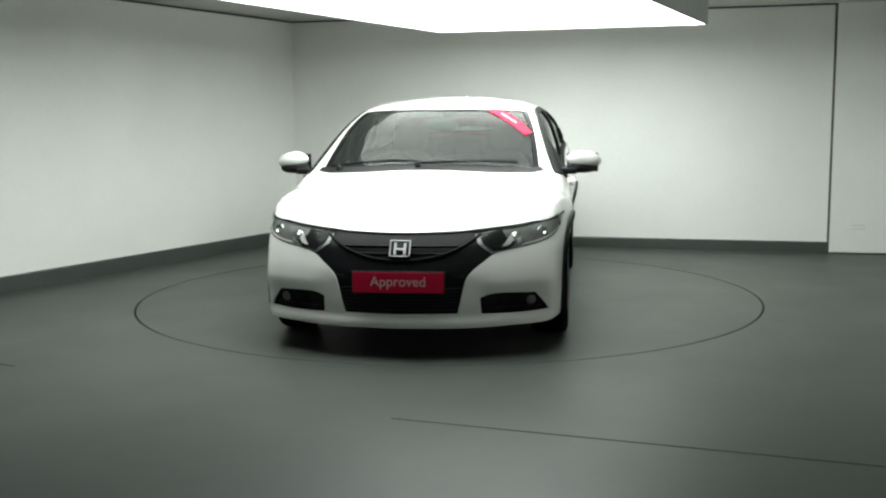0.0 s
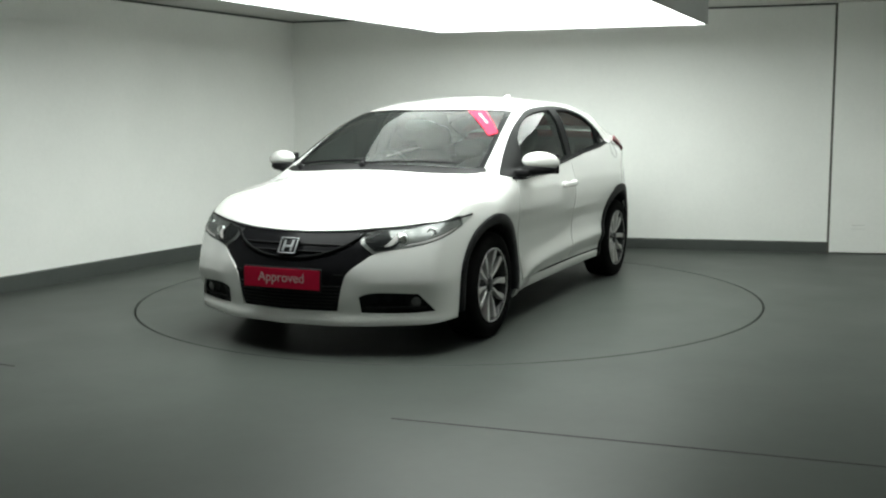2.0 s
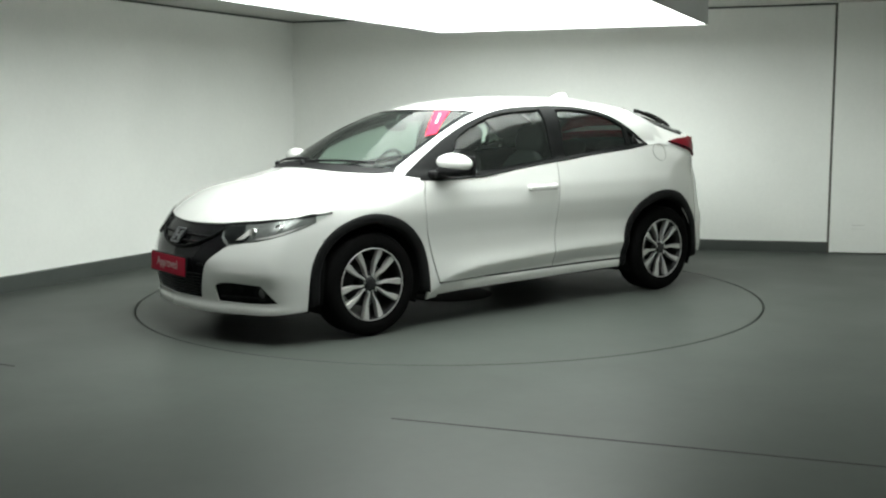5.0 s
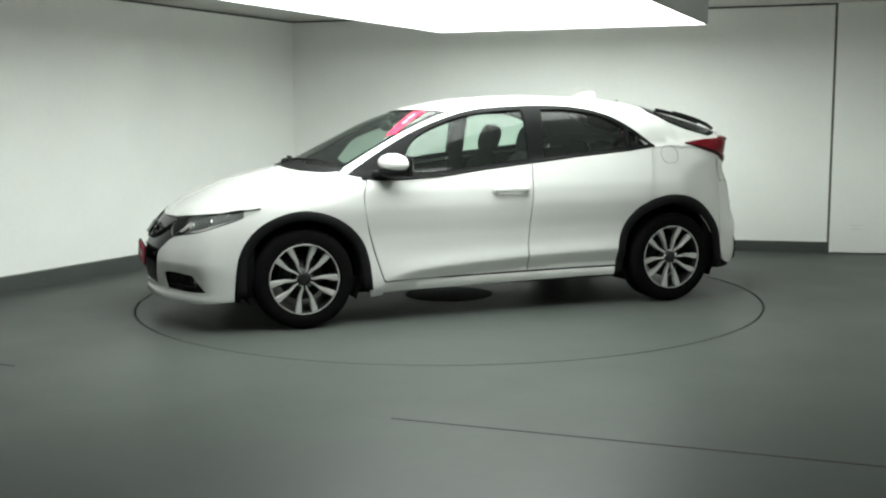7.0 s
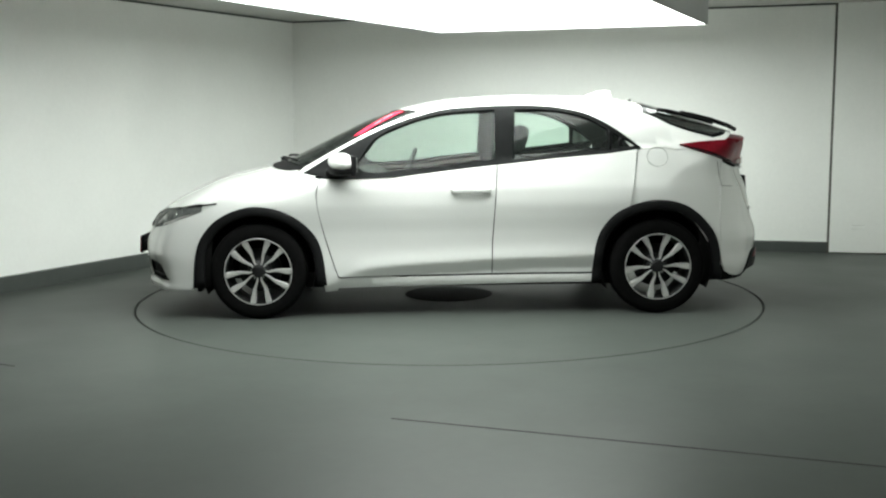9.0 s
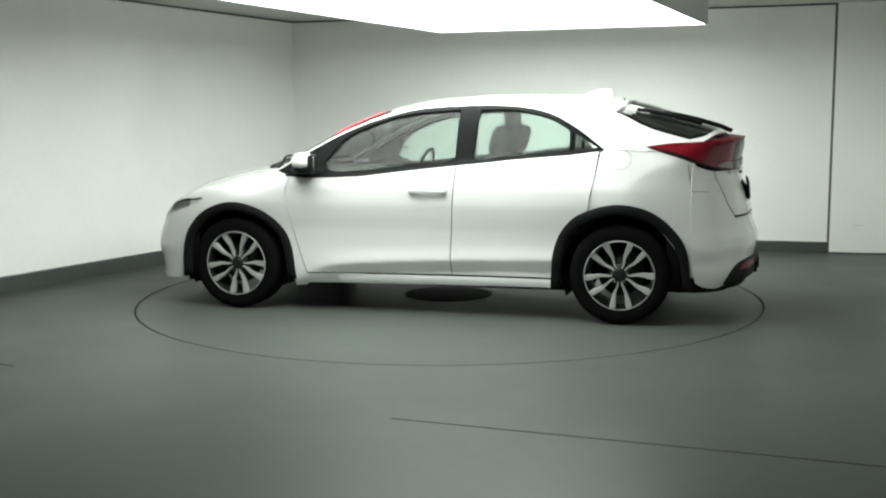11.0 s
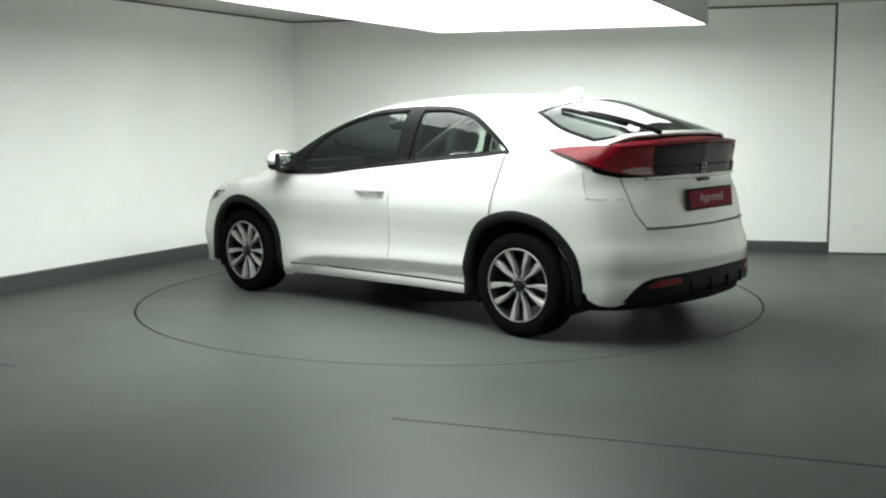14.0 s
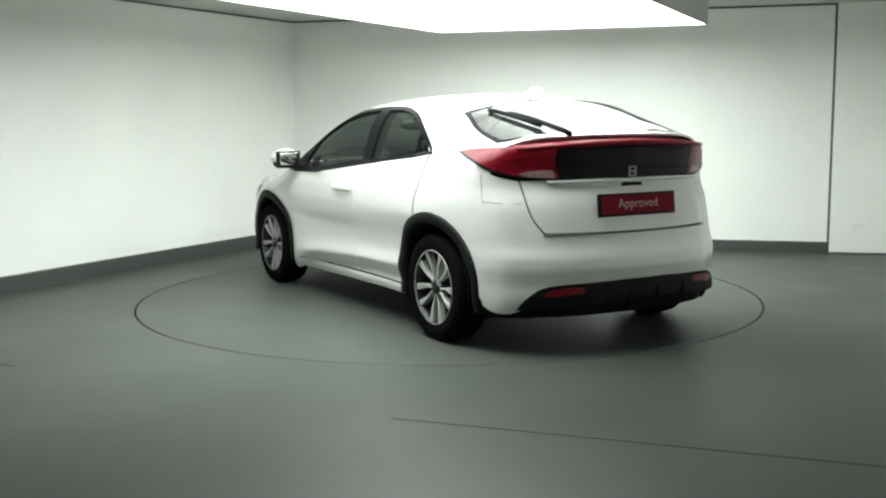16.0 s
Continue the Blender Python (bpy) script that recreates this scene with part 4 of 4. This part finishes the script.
    arm = part("rear_wiper", tube(bmesh.new(), pts, 0.0145), BLACK, car, "black rear wiper arm")
    pts = [on_top(x, y)[0] + on_top(x, y)[1] * h for x, y, h in ((-1.36, 0.517, 0.008), (-1.42, 0.506, 0.013), (-1.52, 0.488, 0.014), (-1.65, 0.462, 0.014), (-1.76, 0.438, 0.012))]
    part("wiper_blade", tube(bmesh.new(), pts, 0.0135), BLACK, arm, "black rubber wiper blade")
    p, n = on_top(-1.25, 0.16)
    part("washer_jet", moved(box(bmesh.new(), (0, 0, 0), (0.02, 0.02, 0.012), 0.004), frame_at(p + n * 0.003, n)), BLACK, car)
    # shark-fin aerial
    bm = bmesh.new()
    base = on_top(-1.06, 0)[0].z
    prof = [(-0.96, 0.001, 0.014), (-1.0, 0.02, 0.026), (-1.05, 0.042, 0.030), (-1.10, 0.052, 0.026), (-1.145, 0.054, 0.018), (-1.155, 0.004, 0.020)]
    rows = []
    for x, h, wd in prof:
        zz = on_top(x, 0)[0].z
        rows.append([bm.verts.new(v) for v in ((x, -wd, zz - 0.012), (x, -wd * 0.45, zz + h * 0.6), (x, 0, zz + h), (x, wd * 0.45, zz + h * 0.6), (x, wd, zz - 0.012))])
    for r1, r2 in zip(rows, rows[1:]):
        for i in range(4):
            bm.faces.new((r1[i], r1[i + 1], r2[i + 1], r2[i]))
    bm.faces.new(rows[0])
    bm.faces.new(rows[-1])
    bmesh.ops.recalc_face_normals(bm, faces=bm.faces)
    part("aerial", bm, PAINT, car, "white shark-fin aerial")
    # fuel flap on the near quarter
    circle = [(-1.29 + 0.068 * math.cos(k * math.pi / 10), 1.025 + 0.062 * math.sin(k * math.pi / 10)) for k in range(20)]
    pts = [Vector(v) for v in chart_side(np.array(circle + circle[:1]))]
    part("fuel_flap", tube(bmesh.new(), pts, 0.0013, 6), SHADE, car, "round fuel flap joint")


def build_screen_parts():
    # front wipers at the foot of the windscreen, cowl, banner and inner mirror
    panel("cowl", [(1.275, 0), (1.245, 0.35), (1.14, 0.60), (1.035, 0.715), (1.00, 0.70), (1.06, 0.60), (1.15, 0.35), (1.19, 0)], "top", BLACK, car, "black plastic cowl below the windscreen", off=0.003, both=True, step=0.025)
    for y0, y1 in ((0.55, -0.05), (-0.05, -0.62)):
        pts = []
        for t in np.linspace(0, 1, 9):
            y = y0 + (y1 - y0) * t
            x = 1.20 - 0.30 * abs(y) ** 1.6 - 0.03 * (1 - t)
            p, n = on_top(x, y)
            pts.append(p + n * 0.016)
        w = part("front_wiper", tube(bmesh.new(), pts, 0.008), BLACK, car, "black front wiper")
        p, n = on_top(1.225 - 0.28 * abs(y1 * 0.6), y1 * 0.9)
        part("wiper_pivot", moved(lathe(bmesh.new(), [(0.0001, 0.03), (0.016, 0.028), (0.02, 0.0)], 16, "Z"), frame_at(p, n)), BLACK, w)
    # banner strip across the upper corner of the screen
    banner = panel("banner", [(0.35, 0.42), (0.405, 0.315), (0.685, 0.58), (0.625, 0.625)], "top", CARD_BRIGHT, car, "red diagonal banner in the windscreen corner", off=-0.002, thick=0.001, step=0.025)
    for t, ln in ((0.0, 0.10), (0.42, 0.07)):
        a, b = Vector((0.425, 0.405)), Vector((0.605, 0.57))
        q0, q1 = a + (b - a) * t, a + (b - a) * (t + ln * 3.4)
        d = (b - a).normalized()
        w = Vector((-d.y, d.x)) * 0.007
        panel("banner_print", [tuple(q0 + w), tuple(q1 + w), tuple(q1 - w), tuple(q0 - w)], "top", CARD_PINK, banner, "", off=0.0, thick=0.001, step=0.02)
    bm = blob(bmesh.new(), (0.50, 0.0, 1.235), (0.025, 0.12, 0.038))
    part("rear_view_mirror", bm, DASH, car, "black inner mirror")
    bm = tube(bmesh.new(), [(0.50, 0, 1.26), (0.46, 0, 1.31)], 0.012)
    part("mirror_stem", bm, DASH, car)
    # black printed border along the windscreen's edge
    for s in (1, -1):
        panel("screen_border", [(x, s * y) for x, y in ((1.03, 0.688), (0.80, 0.662), (0.55, 0.628), (0.25, 0.573), (0.275, 0.535), (0.55, 0.594), (0.80, 0.632), (1.06, 0.655))], "top", BORDER, car, "black screen border", off=-0.004, thick=0.002, step=0.025)
    panel("screen_border", [(0.415, 0), (0.37, 0.28), (0.255, 0.572), (0.275, 0.572), (0.40, 0.28), (0.445, 0)], "top", BORDER, car, "black screen border", off=-0.004, thick=0.002, both=True, step=0.025)
    panel("screen_border", [(-1.29, 0), (-1.27, 0.40), (-1.235, 0.62), (-1.48, 0.672), (-1.70, 0.687), (-1.80, 0.60), (-1.785, 0.58), (-1.695, 0.66), (-1.48, 0.648), (-1.275, 0.595), (-1.30, 0.39), (-1.315, 0)], "top", BORDER, car, "black rear screen border", off=-0.003, thick=0.002, both=True, step=0.025)


def build_cabin():
    # dash, wheel, seats, floor
    bm = bmesh.new()
    rows = []
    for x, z, hw in ((0.42, 0.72, 0.68), (0.46, 0.86, 0.69), (0.56, 0.915, 0.69), (0.80, 0.92, 0.66), (1.05, 0.915, 0.58), (1.16, 0.90, 0.40)):
        rows.append([bm.verts.new((x + (0.03 if abs(y) > 0.9 else 0), y * hw, z + 0.03 * math.exp(-((y * hw + 0.36) / 0.18) ** 2) * (0.45 < x < 0.7))) for y in np.linspace(-1, 1, 15)])
    for a, b in zip(rows, rows[1:]):
        for i in range(14):
            bm.faces.new((a[i], a[i + 1], b[i + 1], b[i]))
    bmesh.ops.recalc_face_normals(bm, faces=bm.faces)
    bmesh.ops.solidify(bm, geom=bm.faces, thickness=0.02)
    part("dashboard", bm, DASH, car, "dark plastic dashboard")
    bm = bmesh.new()
    pts = [Vector((0, 0.185 * math.cos(a), 0.185 * math.sin(a))) for a in np.linspace(0, 2 * math.pi, 37)]
    tube(bm, pts, 0.014)
    for a in (0, math.pi, -math.pi / 2):
        tube(bm, [(0, 0, 0), (0, 0.18 * math.cos(a), 0.18 * math.sin(a))], 0.016)
    blob(bm, (0, 0, 0), (0.03, 0.06, 0.055))
    moved(bm, Matrix.Translation((0.33, -0.37, 0.88)) @ Matrix.Rotation(math.radians(-22), 4, "Y"))
    part("steering_wheel", bm, DASH, car, "dark steering wheel")

    def seat(x, y, wid, tall, lean=18):
        rot = Euler((0, math.radians(-lean), 0)).to_matrix()
        bm = blob(bmesh.new(), (x + 0.22, y, 0.46), (0.27, wid, 0.09), 10, 18, 3.2)
        st = part("seat", bm, FABRIC, car, "dark fabric car seat")
        bm = blob(bmesh.new(), (0, 0, tall / 2), (0.075, wid, tall / 2), 12, 18, 3.0)
        for v in bm.verts:
            v.co.y *= 1.0 - 0.22 * max(0, v.co.z / tall - 0.5) / 0.5
        part("backrest", moved(bm, Matrix.Translation((x, y, 0.46)) @ rot.to_4x4()), FABRIC, st)
        return st, rot

    for y in (0.36, -0.36):
        st, rot = seat(-0.22, y, 0.245, 0.62)
        bm = blob(bmesh.new(), (0, 0, 0.705), (0.055, 0.14, 0.105), 10, 16, 3.0)
        part("headrest", moved(bm, Matrix.Translation((-0.22, y, 0.46)) @ rot.to_4x4()), FABRIC, st, "dark headrest")
        for dy in (-0.05, 0.05):
            part("headrest_post", moved(tube(bmesh.new(), [(0, dy, 0.55), (0, dy, 0.70)], 0.007), Matrix.Translation((-0.22, y, 0.46)) @ rot.to_4x4()), CHROME, st)
    st, rot = seat(-0.98, 0, 0.62, 0.56, 22)
    for y in (0.40, 0, -0.40):
        bm = blob(bmesh.new(), (0, y, 0.61), (0.05, 0.13, 0.085), 10, 16, 3.0)
        part("headrest", moved(bm, Matrix.Translation((-0.98, 0, 0.46)) @ rot.to_4x4()), FABRIC, st, "dark headrest")
    bm = bmesh.new()
    box(bm, (0.0, 0, 0.235), (2.2, 1.50, 0.10), 0.02)
    part("floor_pan", bm, CORE, car, "dark underbody")
    bm = bmesh.new()
    box(bm, (1.45, 0, 0.30), (0.95, 0.88, 0.20), 0.03)
    box(bm, (-1.50, 0, 0.36), (0.95, 0.88, 0.22), 0.03)
    part("under_tray", bm, CORE, car)
    bm = bmesh.new()
    box(bm, (-1.52, 0, 0.96), (0.62, 1.20, 0.03), 0.01)
    part("parcel_shelf", bm, FABRIC, car, "dark parcel shelf")
    panel("headliner", [(0.30, 0), (0.22, 0.52), (-0.3, 0.60), (-0.9, 0.60), (-1.2, 0.55), (-1.26, 0)], "top", LINER, car, "light grey headliner", off=-0.03, both=True, step=0.08)
    bm = bmesh.new()
    box(bm, (-1.84, 0, 1.08), (0.03, 1.25, 0.09), 0.01)
    part("tailgate_inner", bm, DASH, car, "dark inner tailgate trim")
    for s in (1, -1):
        bm = bmesh.new()
        rows = []
        for z in (0.6, 0.8, 1.0, 1.15, 1.28, 1.35):
            p = on_side(-0.29, z, s)
            rows.append([bm.verts.new((x, p.y - s * d, z)) for x, d in ((-0.255, 0.03), (-0.265, 0.07), (-0.36, 0.07), (-0.37, 0.03))])
        for a, b in zip(rows, rows[1:]):
            for i in range(3):
                bm.faces.new((a[i], a[i + 1], b[i + 1], b[i]))
        part("inner_pillar", bm, DASH, car)


# grey for joint lines and the tailgate edge, their shade put into the colour
SHADE = material("grey_joint_shade", (0.10, 0.105, 0.10), 0.6, grain=0.1)
CARD_DARK = material("dark_red_card", (0.17, 0.006, 0.016), 0.6, grain=0.1, scale=30, ior=1.2)
CARD_PINK = material("pale_pink_print", (0.72, 0.42, 0.45), 0.5, grain=0.05)
REVERSE = material("pale_reverse_lens", (0.26, 0.17, 0.165), 0.2, grain=0.2, scale=40)
CARD_PALE = material("faded_print", (0.42, 0.30, 0.30), 0.5, grain=0.05)
CARD_BRIGHT = material("bright_red_film", (0.75, 0.03, 0.07), 0.7, grain=0.03, ior=1.15)
build_mirrors()
build_handles()
build_front()
build_rear()
build_screen_parts()
build_cabin()


def motions():
    """The table turns at an even pace and carries the car round."""
    rows_t, rows_c = [], []
    for t in range(0, 17):
        a = 262.49 - 8.883 * t
        turn = pose(0, 0, 0, 0, 0, a)
        rows_t.append((t, turn))
        rows_c.append((t, turn @ pose(OX, OY, 0)))
    walk(turntable, rows_t)
    walk(car, rows_c)


motions()
